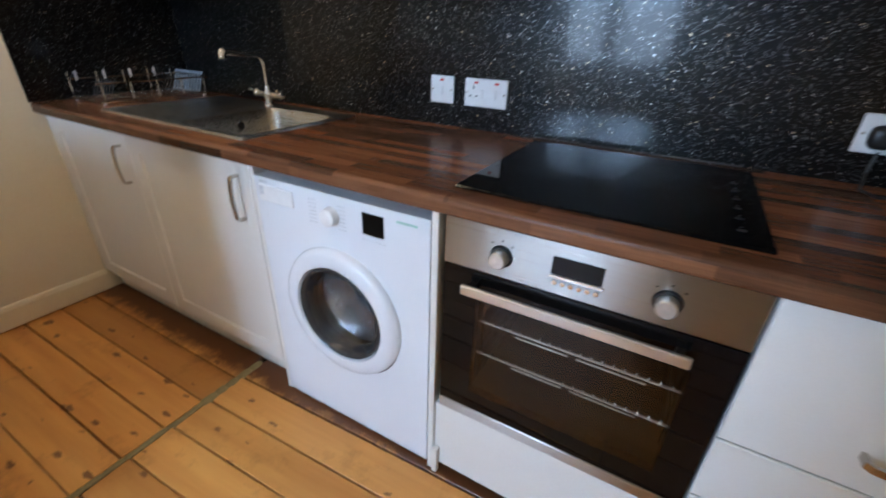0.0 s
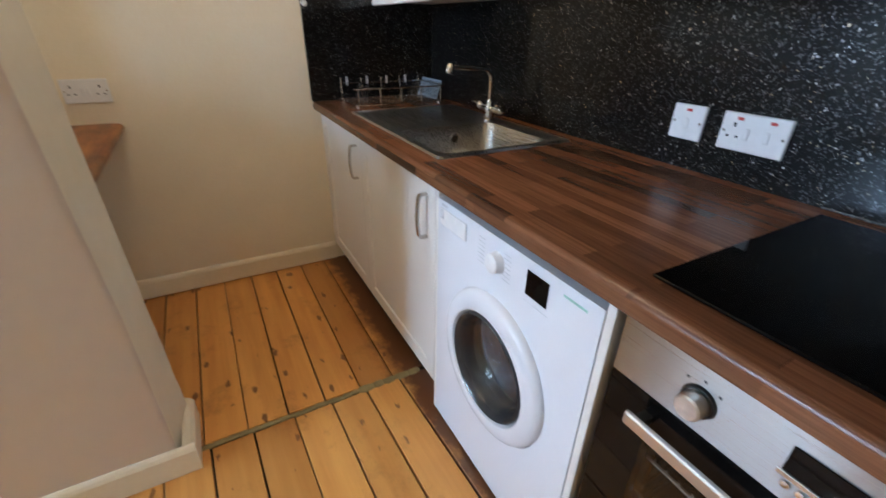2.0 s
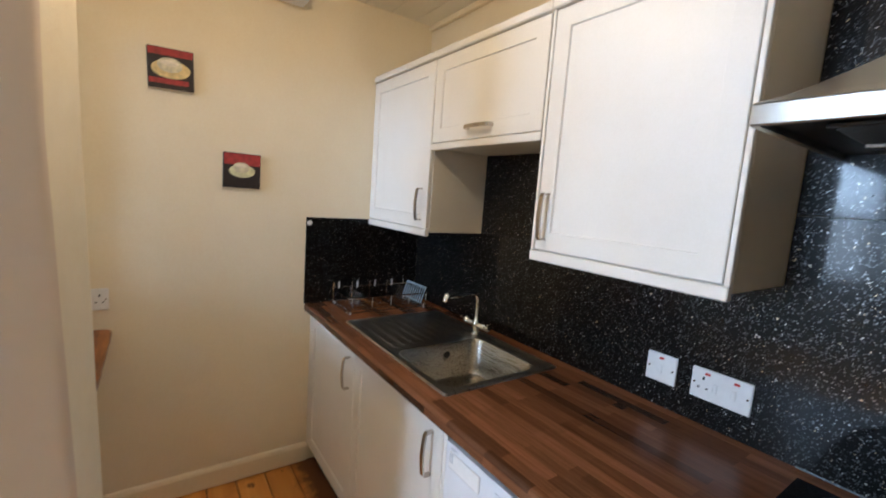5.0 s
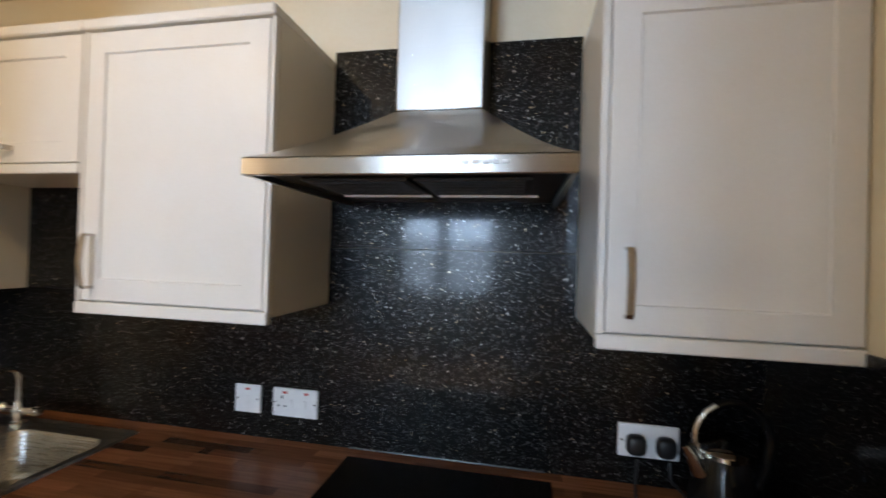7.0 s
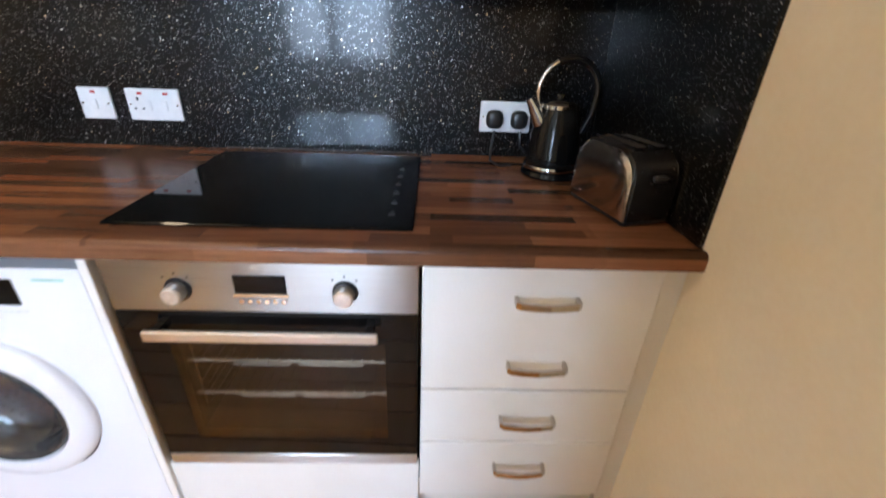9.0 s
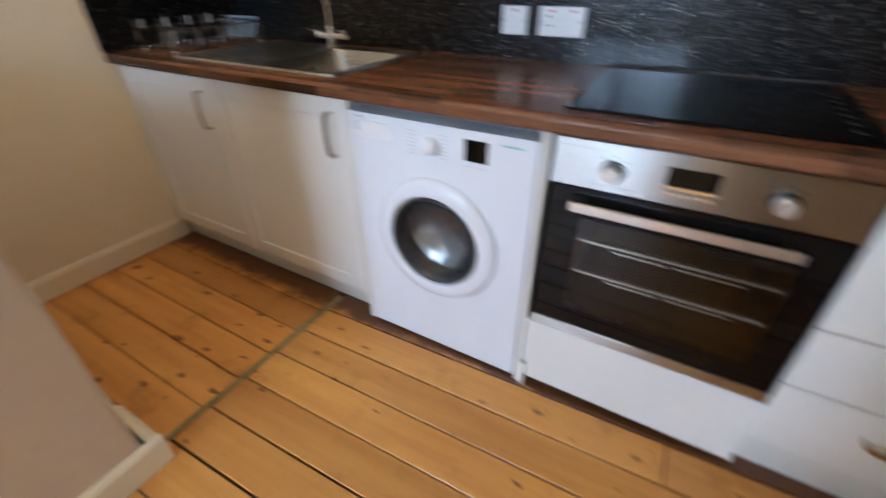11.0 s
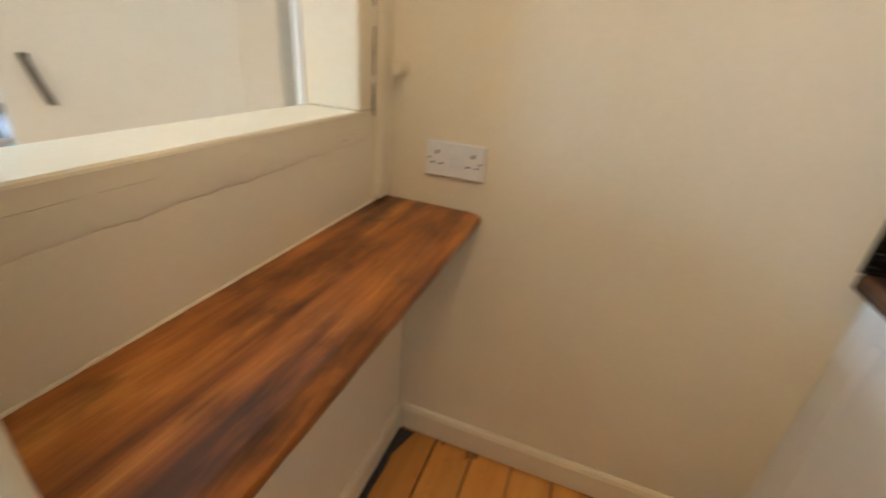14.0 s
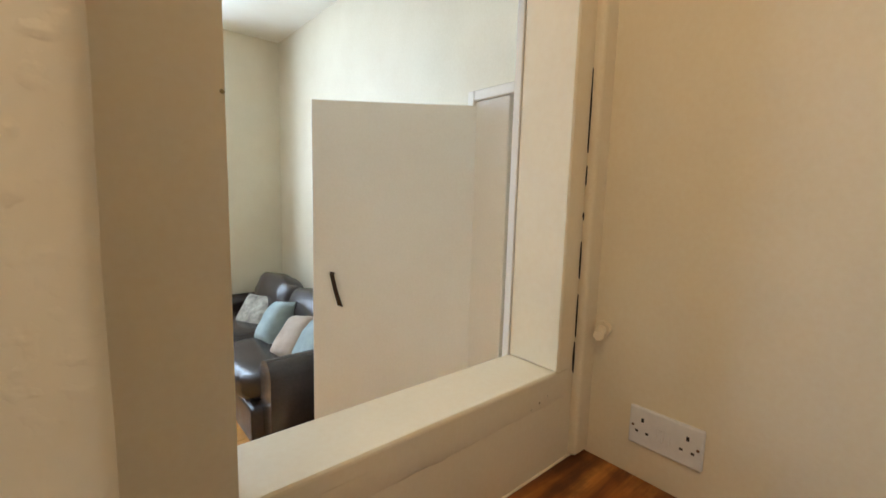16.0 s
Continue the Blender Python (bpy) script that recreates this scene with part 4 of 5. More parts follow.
def oven():
    u = thing("built_in_oven", (1.225, 2.6, 0), "built-in steel and black glass oven below the hob", "oven")
    x0, x1, yf = 0.924, 1.530, FRONT - 0.006
    part("control_panel", boxed(x0, x1, yf, yf + 0.03, 0.745, 0.862, bevel=0.002), OVEN_STEEL, u, "brushed steel control panel")
    for x in (1.063, 1.386):
        k = part("knob", lathe(bmesh.new(), [(0, 0.03), (0.016, 0.03), (0.019, 0.027), (0.02, 0.008), (0.019, 0.006)], (x, yf, 0.797), (0, -1, 0), 32), plain("satin_knob", (0.7, 0.69, 0.67), 0.35, 0.85), u, "satin steel knob", True)
        part("collar", lathe(bmesh.new(), [(0.021, 0.0055), (0.024, 0.005), (0.026, 0)], (x, yf, 0.797), (0, -1, 0), 32), BLACK, k, "black collar", True)
    d = part("display", boxed(1.172, 1.272, yf - 0.003, yf - 0.0005, 0.792, 0.832, bevel=0.001), OVEN_BLACK, u, "black clock display")
    part("display_bezel", boxed(1.168, 1.276, yf - 0.0045, yf - 0.0005, 0.783, 0.791, bevel=0.001), CHROME, d, "bright bezel")
    for k in range(6):
        part("button", lathe(bmesh.new(), [(0, 0.004), (0.005, 0.0035), (0.006, 0)], (1.182 + 0.0165 * k, yf, 0.773), (0, -1, 0), 14), CHROME, u, "", True)
    marks = bmesh.new()
    for x in (1.063, 1.386):
        for a in (50, 90, 130):
            c, s = 0.036 * math.cos(radians(a)), 0.036 * math.sin(radians(a))
            box(marks, x + c - 0.002, x + c + 0.002, yf - 0.0008, yf - 0.0002, 0.797 + s - 0.002, 0.797 + s + 0.002)
    tagged(part("printed_marks", marks, BLACK, u, "tiny dark symbols round the knobs"), kind="stuff")
    dr = frame_ring((x0, x1, 0.318, 0.742), (1.01, 1.46, 0.375, 0.665), yf + 0.002, yf + 0.03)
    door = part("door", dr, OVEN_BLACK, u, "black glass oven door")
    part("window", boxed(1.01, 1.46, yf + 0.0025, yf + 0.006, 0.375, 0.665), OVEN_GLASS, door, "smoky glass window").visible_shadow = False
    hb = boxed(0.985, 1.45, yf - 0.034, yf - 0.022, 0.692, 0.717, bevel=0.003)
    h = part("handle", hb, brushed("handle_steel", (0.75, 0.74, 0.72), 0.3, (6, 400, 400)), door, "long flat brushed steel handle")
    for x in (1.005, 1.43):
        part("handle_post", boxed(x - 0.008, x + 0.008, yf - 0.0222, yf + 0.0018, 0.696, 0.713), BLACK, h)
    part("trim", boxed(x0, x1, yf, yf + 0.02, 0.282, 0.316, bevel=0.002), STEEL, u, "brushed steel lower strip")
    cv = bmesh.new()
    box(cv, 0.99, 1.0, yf + 0.031, yf + 0.45, 0.36, 0.68)
    box(cv, 1.47, 1.48, yf + 0.031, yf + 0.45, 0.36, 0.68)
    box(cv, 1.0, 1.47, yf + 0.031, yf + 0.45, 0.35, 0.36)
    box(cv, 1.0, 1.47, yf + 0.031, yf + 0.45, 0.68, 0.69)
    box(cv, 1.0, 1.47, yf + 0.44, yf + 0.45, 0.36, 0.68)
    part("cavity", cv, CAVITY, u, "brown enamel oven cavity")
    for z in (0.575, 0.475):
        r, wires = bmesh.new(), bmesh.new()
        tube(r, [(1.005, yf + 0.05, z), (1.465, yf + 0.05, z)], 0.0032, 8)
        back = tube(bmesh.new(), [(1.005, yf + 0.40, z), (1.465, yf + 0.40, z)], 0.003, 6)
        for k in range(19):
            x = 1.02 + k * 0.0238
            tube(r, [(x, yf + 0.045, z + 0.001), (x, yf + 0.05, z + 0.009)], 0.0022, 6)
            tube(wires, [(x, yf + 0.052, z + 0.004), (x, yf + 0.40, z + 0.004)], 0.001, 4)
        lower = bmesh.new()
        other = bmesh.new()
        tube(lower, [(1.10, yf + 0.06, z - 0.02), (1.23, yf + 0.06, z - 0.02)], 0.0026, 8)
        tube(other, [(1.25, yf + 0.06, z - 0.02), (1.40, yf + 0.06, z - 0.02)], 0.0026, 8)
        rk = part("rack", r, RACK, u, "chromed wire oven rack", True)
        part("stop_bar", lower, RACK, rk, "", True)
        part("stop_bar", other, RACK, rk, "", True)
        part("back_bar", back, RACK, rk, "", True)
        # wires coloured near black for the shade deep inside the oven
        tagged(part("cross_wires", wires, plain("shaded_wire", (0.03, 0.028, 0.026), 0.6, 0.3), rk, "thin cross wires darkened with the cavity's shade", True), kind="stuff")
    for x in (1.012, 1.458):
        g = bmesh.new()
        for z in (0.42, 0.45, 0.5, 0.55, 0.6, 0.64):
            tube(g, [(x, yf + 0.06, z), (x, yf + 0.42, z)], 0.0025, 5)
        tube(g, [(x, yf + 0.06, 0.41), (x, yf + 0.06, 0.65)], 0.0025, 5)
        part("side_rail", g, CHROME, u, "", True)


oven()
lone("oven_plinth_panel", boxed(0.912, 1.535, FRONT - 0.002, FRONT + 0.016, 0.03, 0.279, bevel=0.002), CAB_WHITE, "white panel filling the space under the oven", "panel")
lone("plinth_block", boxed(0.9125, 0.93, FRONT - 0.02, FRONT - 0.0025, 0.0, 0.1, bevel=0.002), CAB_WHITE, "small white block at the foot of the panel", "block")


def hob():
    u = thing("ceramic_hob", (1.218, 2.65, TOP), "black ceramic glass hob set on the worktop", "hob")
    part("glass_top", boxed(0.919, 1.517, 2.375, 2.92, TOP + 0.0005, TOP + 0.0065, bevel=0.002), HOB, u)
    t = bmesh.new()
    for k in range(6):
        y = 2.44 + 0.065 * k
        box(t, 1.462, 1.476, y, y + 0.012, TOP + 0.0066, TOP + 0.0069)
        box(t, 1.466, 1.472, y + 0.02, y + 0.026, TOP + 0.0066, TOP + 0.0069)
    part("touch_controls", t, plain("hob_print", (0.035, 0.035, 0.035), 0.4), u, "faint grey touch symbols as plain bars")["kind"] = "stuff"


hob()


def sink():
    u = thing("sink", (-0.2, 2.65, TOP), "stainless steel inset sink with ridged drainer", "sink")
    x0, x1, y0, y1, z = -0.632, 0.188, 2.385, 2.90, TOP
    bx0, bx1, by0, by1, dep, rr = -0.20, 0.160, 2.412, 2.828, 0.15, 0.05

    def ring(cx, cy, hx, hy, r, zz, n=6):
        out = []
        for sx, sy, a0 in ((1, -1, -90), (1, 1, 0), (-1, 1, 90), (-1, -1, 180)):
            for k in range(n + 1):
                a = radians(a0 + 90 * k / n)
                out.append((cx + sx * (hx - r) + r * math.cos(a), cy + sy * (hy - r) + r * math.sin(a), zz))
        return out

    def skin(rings, close):
        bm = bmesh.new()
        vs = [[bm.verts.new(p) for p in g] for g in rings]
        for a, b in zip(vs, vs[1:]):
            for k in range(len(a)):
                bm.faces.new((a[k], a[(k + 1) % len(a)], b[(k + 1) % len(a)], b[k]))
        if close:
            bm.faces.new(vs[-1])
        bmesh.ops.recalc_face_normals(bm, faces=bm.faces)
        return bm

    cx, cy, hx, hy = (bx0 + bx1) / 2, (by0 + by1) / 2, (bx1 - bx0) / 2, (by1 - by0) / 2
    part("bowl", skin([ring(cx, cy, hx, hy, rr, z + 0.004), ring(cx, cy, hx - 0.004, hy - 0.004, rr, z - 0.004), ring(cx, cy, hx - 0.012, hy - 0.012, rr, z - dep + 0.03),
                       ring(cx, cy, hx - 0.022, hy - 0.022, rr * 0.9, z - dep + 0.008), ring(cx, cy, hx - 0.05, hy - 0.05, rr * 0.7, z - dep), ring(cx, cy, hx - 0.10, hy - 0.12, rr * 0.6, z - dep - 0.006), ring(cx, cy, 0.03, 0.03, 0.0295, z - dep - 0.010)], True), BOWL, u, "", True)
    deck = frame_ring((x0, x1, y0, y1), (bx0, bx1, by0, by1), z + 0.001, z + 0.005)
    for v in deck.verts:
        v.co = (v.co.x, v.co.z, v.co.y)
    bmesh.ops.recalc_face_normals(deck, faces=deck.faces)
    part("deck", deck, SINK, u)
    for sx, sy in ((1, 1), (1, -1), (-1, 1), (-1, -1)):      # deck corners round the bowl
        px, py = cx + sx * hx, cy + sy * hy
        arc = [(px - sx * rr + sx * rr * math.cos(radians(15 * k)), py - sy * rr + sy * rr * math.sin(radians(15 * k))) for k in range(7)]
        part("deck_corner", prism(bmesh.new(), [(px, py)] + arc, 2, z + 0.001, z + 0.0049), SINK, u)
    part("rim", skin([ring((x0 + x1) / 2, (y0 + y1) / 2, (x1 - x0) / 2 + 0.002, (y1 - y0) / 2 + 0.002, 0.012, z + 0.0004), ring((x0 + x1) / 2, (y0 + y1) / 2, (x1 - x0) / 2, (y1 - y0) / 2, 0.012, z + 0.008),
                      ring((x0 + x1) / 2, (y0 + y1) / 2, (x1 - x0) / 2 - 0.01, (y1 - y0) / 2 - 0.01, 0.012, z + 0.008), ring((x0 + x1) / 2, (y0 + y1) / 2, (x1 - x0) / 2 - 0.014, (y1 - y0) / 2 - 0.014, 0.012, z + 0.0052)], False), SINK, u, "bright raised rim", True)
    for k in range(9):
        y = 2.44 + k * 0.048
        part("drainer_ridge", soft(bmesh.new(), (-0.405, y, z + 0.0046), (0.34, 0.028, 0.0042), 2.6, (0, 0, 0), 4), SINK, u, "", True)
    part("overflow", lathe(bmesh.new(), [(0.016, 0.004), (0.02, 0.003), (0.021, 0)], (bx0 + 0.007, 2.66, z - 0.045), (1, 0, 0), 20), CHROME, u, "chrome overflow ring", True)
    part("overflow_hole", lathe(bmesh.new(), [(0, 0.0025), (0.0155, 0.0025)], (bx0 + 0.0075, 2.66, z - 0.045), (1, 0, 0), 20), BLACK, u)
    part("plughole", lathe(bmesh.new(), [(0, 0.001), (0.02, 0.001), (0.024, 0.004), (0.036, 0.003), (0.038, 0)], (cx, cy, z - dep - 0.009), (0, 0, 1), 28), CHROME, u, "chrome waste ring", True)


sink()


def tap():
    x, y, z = -0.243, 2.853, TOP + 0.005
    u = thing("kitchen_tap", (x, y, z), "chrome mixer tap with swan neck behind the sink", "tap")
    part("pillar", lathe(bmesh.new(), [(0, 0.0), (0.024, 0.0), (0.024, 0.006), (0.016, 0.012), (0.015, 0.03), (0.019, 0.036), (0.019, 0.056), (0.014, 0.064), (0.012, 0.08), (0, 0.08)], (x, y, z), (0, 0, 1), 24), CHROME, u, "", True)
    part("cross_body", cone(bmesh.new(), (x - 0.06, y + 0.004, z + 0.045), (x + 0.06, y + 0.004, z + 0.045), 0.013), CHROME, u, "", True)
    for s in (-1, 1):
        b = lathe(bmesh.new(), [(0.0, 0.03), (0.012, 0.028), (0.017, 0.02), (0.018, 0.008), (0.013, 0.0)], (x + s * 0.06, y + 0.004, z + 0.045), (s, 0, 0.35), 20)
        tube(b, [(x + s * 0.078, y, z + 0.056), (x + s * 0.085, y - 0.028, z + 0.068)], 0.005)
        part("lever", b, CHROME, u, "", True)
    neck = [(x, y, z + 0.07), (x, y, z + 0.15)]
    for k in range(1, 9):
        a = radians(88 * k / 8)
        neck.append((x + 0.02 * (1 - math.cos(a)), y - 0.055 * (1 - math.cos(a)), z + 0.15 + 0.05 * math.sin(a)))
    neck += [(x + 0.06, y - 0.15, z + 0.208), (x + 0.092, y - 0.235, z + 0.215)]
    part("spout", tube(bmesh.new(), neck, 0.009, 12), CHROME, u, "", True)
    part("nozzle", lathe(bmesh.new(), [(0, 0.014), (0.009, 0.0135), (0.013, 0.008), (0.0145, 0.0), (0.0135, -0.012), (0.012, -0.02), (0, -0.02)], (x + 0.096, y - 0.246, z + 0.214), (-0.1, 0.3, 1), 20), CHROME, u, "", True)


tap()


def dish_rack():
    u = thing("dish_rack", (-0.83, 2.66, TOP), "chromed wire dish rack standing in the corner", "dish rack")
    x0, x1, y0, y1, z0, z1 = -0.985, -0.72, 2.43, 2.90, TOP + 0.012, TOP + 0.085
    f = bmesh.new()
    for z in (z0, z1):
        tube(f, [(x0, y0, z), (x1, y0, z), (x1, y1, z), (x0, y1, z), (x0, y0, z)], 0.0028, 6)
    part("frame", f, CHROME, u, "", True)
    for k in range(5):
        y = y0 + 0.02 + k * (y1 - y0 - 0.04) / 4
        part("upright_wire", tube(bmesh.new(), [(x0, y, z1 + 0.025), (x0, y, z0), (x1, y, z0), (x1, y, z1)], 0.0026, 6), CHROME, u, "", True)
    for k in range(4):
        y = y0 + 0.05 + k * 0.108
        part("plate_prop", boxed(x0 - 0.003, x0 + 0.003, y - 0.004, y + 0.004, z1 - 0.008, z1 + 0.03, bevel=0.0015), PRINT, u, "short white plastic prop")
    for k in range(9):
        x = x0 + 0.03 + 0.024 * k
        part("base_wire", tube(bmesh.new(), [(x, y0, z0 + 0.003), (x, y1, z0 + 0.003)], 0.0016, 5), CHROME, u, "", True)
    for y, lean in ((2.50, 0.02), (2.79, 0.03)):
        g = bmesh.new()
        for k in range(7):
            x = -0.93 + 0.024 * k
            tube(g, [(x, y, z0 + 0.006), (x, y + lean, z0 + 0.05), (x, y + lean * 1.5, z0 + 0.075)], 0.0009, 5)
        part("plate_slots", g, plain("dull_chrome", (0.3, 0.3, 0.3), 0.25, 1.0), u, "", True)
    c = bmesh.new()
    for k in range(10):
        x = -0.985 + 0.0225 * k
        tube(c, [(x, 2.885, z0 + 0.002), (x, 2.915, z1 + 0.014)], 0.0034, 5)
    box(c, -0.991, -0.776, 2.880, 2.887, z0 - 0.002, z0 + 0.004)
    box(c, -0.991, -0.776, 2.912, 2.918, z1 + 0.01, z1 + 0.016)
    part("cutlery_basket", c, plain("pale_blue_plastic", (0.26, 0.34, 0.43), 0.35), u, "pale blue slotted cutlery basket")
    for x in (x0 + 0.02, x1 - 0.02):
        for y in (y0 + 0.02, y1 - 0.02):
            part("foot", cone(bmesh.new(), (x, y, TOP + 0.0005), (x, y, z0), 0.006, None, 8), PLASTIC, u)


dish_rack()


# ---- small electrical fittings ----
def socket_plate(name, label, centre, wide, facing, neon=(), rockers=(), pins=(), plugs=()):
    """A wall plate built flat, then turned to face its room; u runs along the wall."""
    cx, cy, cz = centre
    u = thing(name, centre, label, "socket")
    turn = Matrix.Translation(centre) @ (Matrix.Identity(4) if facing == "S" else Matrix.Rotation(radians(90), 4, "Z"))

    def put(bm):
        bmesh.ops.transform(bm, matrix=turn, verts=bm.verts)
        return bm

    part("plate", put(boxed(-wide / 2, wide / 2, -0.01, 0, -0.046, 0.046, bevel=0.004, seg=2)), PLASTIC, u)
    for x in rockers:
        part("rocker", put(boxed(x - 0.006, x + 0.006, -0.014, -0.0098, -0.017, 0.012, bevel=0.002)), PLASTIC, u)
    for x in neon:
        part("neon", put(boxed(x - 0.007, x + 0.007, -0.0115, -0.0098, 0.029, 0.036)), RED, u, "small red neon")
    for x in pins:
        for a0, a1, c0, c1 in ((-0.003, 0.003, 0.012, 0.022), (-0.015, -0.008, -0.014, -0.009), (0.008, 0.015, -0.014, -0.009)):
            part("pin_hole", put(boxed(x + a0, x + a1, -0.0106, -0.0098, c0, c1)), BLACK, u)
    for x in (-wide / 2 + 0.01, wide / 2 - 0.01):
        part("screw", put(lathe(bmesh.new(), [(0, 0.001), (0.003, 0.001), (0.0035, 0)], (x, -0.0098, 0), (0, -1, 0), 10)), NICKEL, u)
    for x in plugs:
        p = bmesh.new()
        soft(p, (x, -0.028, -0.004), (0.052, 0.036, 0.056), 3, (0, 0, 0), 4)
        part("plug", put(p), BLACK, u, "black mains plug", True)


socket_plate("fused_switch", "white fused switch with red neon on the splashback", (0.54, BACK, 1.036), 0.094, "S", (0.0,), (0.0,))
socket_plate("cooker_switch", "white cooker switch and socket with red neons", (0.711, BACK, 1.036), 0.158, "S", (-0.035, 0.04), (0.035, -0.012), (-0.045,))
socket_plate("double_socket", "white double socket with two black plugs", (1.777, BACK, 1.034), 0.158, "S", (), (), (), (-0.036, 0.04))
socket_plate("double_socket", "white double socket on the cream wall above the bar", (LEFT, 1.408, 1.0), 0.158, "W", (), (-0.008, 0.008), (-0.048, 0.048))


# ---- things on the worktop ----
def kettle():
    x, y, z = 1.888, 2.795, TOP
    u = thing("kettle", (x, y, z), "glossy black kettle with chrome lid and handle", "kettle")
    black = plain("kettle_black", (0.006, 0.006, 0.006), 0.1)
    black.node_tree.nodes["Principled BSDF"].inputs["Specular IOR Level"].default_value = 0.28
    part("power_base", lathe(bmesh.new(), [(0, 0.0), (0.085, 0.0), (0.088, 0.006), (0.084, 0.018), (0.07, 0.022), (0, 0.022)], (x, y, z + 0.0005), (0, 0, 1), 36), black, u, "", True)
    part("body", lathe(bmesh.new(), [(0, 0.023), (0.078, 0.023), (0.082, 0.03), (0.08, 0.06), (0.07, 0.12), (0.058, 0.165), (0.05, 0.185), (0, 0.187)], (x, y, z), (0, 0, 1), 40), black, u, "", True)
    part("band", lathe(bmesh.new(), [(0.083, 0.024), (0.084, 0.03), (0.0825, 0.034)], (x, y, z), (0, 0, 1), 40), CHROME, u, "chrome foot band", True)
    lid = part("lid", lathe(bmesh.new(), [(0.05, 0.186), (0.05, 0.196), (0.042, 0.204), (0.015, 0.21), (0, 0.21)], (x, y, z), (0, 0, 1), 32), CHROME, u, "chrome lid", True)
    part("lid_knob", lathe(bmesh.new(), [(0.008, 0.21), (0.012, 0.222), (0, 0.226)], (x, y, z), (0, 0, 1), 16), black, lid, "", True)
    sp = cone(bmesh.new(), (x - 0.050, y - 0.01, z + 0.150), (x - 0.092, y - 0.02, z + 0.212), 0.024, 0.012, 14)
    part("spout", sp, CHROME, u, "short chrome spout", True)
    arc = [(x - 0.05, y, z + 0.19)]
    for k in range(13):
        a = radians(200 - 200 * k / 12)
        arc.append((x + 0.02 + 0.085 * math.cos(a), y, z + 0.225 + 0.085 * math.sin(a)))
    part("handle", tube(bmesh.new(), arc[:7], 0.008, 10), CHROME, u, "chrome arched handle", True)
    part("grip", tube(bmesh.new(), arc[6:] + [(x + 0.098, y, z + 0.17), (x + 0.075, y, z + 0.12)], 0.011, 10), black, u, "black handle grip", True)
    lone("power_cable", tube(bmesh.new(), [(1.74, BACK - 0.05, 1.0), (1.735, BACK - 0.05, 0.95), (1.73, 2.9, TOP + 0.006), (1.75, 2.85, TOP + 0.005), (1.79, 2.86, TOP + 0.005)], 0.0035, 6), BLACK, "black mains cable of the kettle", "cable", smooth=True)
    lone("power_cable", tube(bmesh.new(), [(1.818, BACK - 0.05, 1.0), (1.82, BACK - 0.06, 0.96), (1.86, 2.94, TOP + 0.006), (1.95, 2.93, TOP + 0.005), (2.0, 2.75, TOP + 0.006)], 0.0035, 6), BLACK, "black mains cable of the toaster", "cable", smooth=True)
    u.scale = (0.93, 0.93, 0.98)


kettle()


def toaster():
    x, y, z = 1.976, 2.53, TOP
    u = thing("toaster", (x, y, z), "two-slot black toaster with polished steel sides", "toaster")
    turn = pose(x, y, z, 0, 0, -75)

    def put(bm):
        bmesh.ops.transform(bm, matrix=turn, verts=bm.verts)
        return bm

    def outline(w, h, r, z0):
        pts = [(-w, z0), (w, z0)]
        pts += [(w - r + r * math.cos(radians(a)), h - r + r * math.sin(radians(a))) for a in range(0, 91, 15)]
        pts += [(-w + r + r * math.cos(radians(a)), h - r + r * math.sin(radians(a))) for a in range(90, 181, 15)]
        return pts
    # local x runs along the slots, y across them
    def shell(y0, y1, w=0.1, h=0.152):
        bm = bmesh.new()
        prism(bm, outline(w, h, 0.062, 0.012), 1, y0, y1)
        return bm
    part("body", put(shell(-0.05, 0.05, 0.103, 0.156)), plain("toaster_black", (0.012, 0.011, 0.011), 0.25), u, "", True)
    for a, b in ((-0.057, -0.0505), (0.0505, 0.057)):
        bm = shell(a, b)
        outer = -1 if a < 0 else 1
        for step, rise in ((0.006, 0.004), (0.012, 0.003), (0.02, 0.002)):
            bm.normal_update()
            face = max(bm.faces, key=lambda f: outer * f.calc_center_median().y)
            bmesh.ops.inset_region(bm, faces=[face], thickness=step, use_even_offset=True)
            for v in face.verts:
                v.co.y += outer * rise
        bmesh.ops.recalc_face_normals(bm, faces=bm.faces)
        part("side_panel", put(bm), plain("polished_steel", (0.56, 0.54, 0.52), 0.16, 1.0, 0.02), u, "bulging polished steel side panel", True)
    for yy in (-0.024, 0.024):
        part("slot", put(boxed(-0.06, 0.06, yy - 0.012, yy + 0.012, 0.1555, 0.1575)), DARK, u)
        part("slot_trim", put(box(boxed(-0.064, 0.064, yy - 0.016, yy - 0.0125, 0.155, 0.16), -0.064, 0.064, yy + 0.0125, yy + 0.016, 0.155, 0.16)), CHROME, u)
    part("lever", put(boxed(0.1035, 0.12, -0.016, 0.016, 0.10, 0.112, bevel=0.004)), BLACK, u)
    part("base", put(boxed(-0.1, 0.1, -0.054, 0.054, 0.004, 0.0115)), BLACK, u)
    for sx in (-1, 1):
        for sy in (-1, 1):
            part("foot", put(cone(bmesh.new(), (sx * 0.085, sy * 0.042, 0), (sx * 0.085, sy * 0.042, 0.0045), 0.009)), BLACK, u)


toaster()


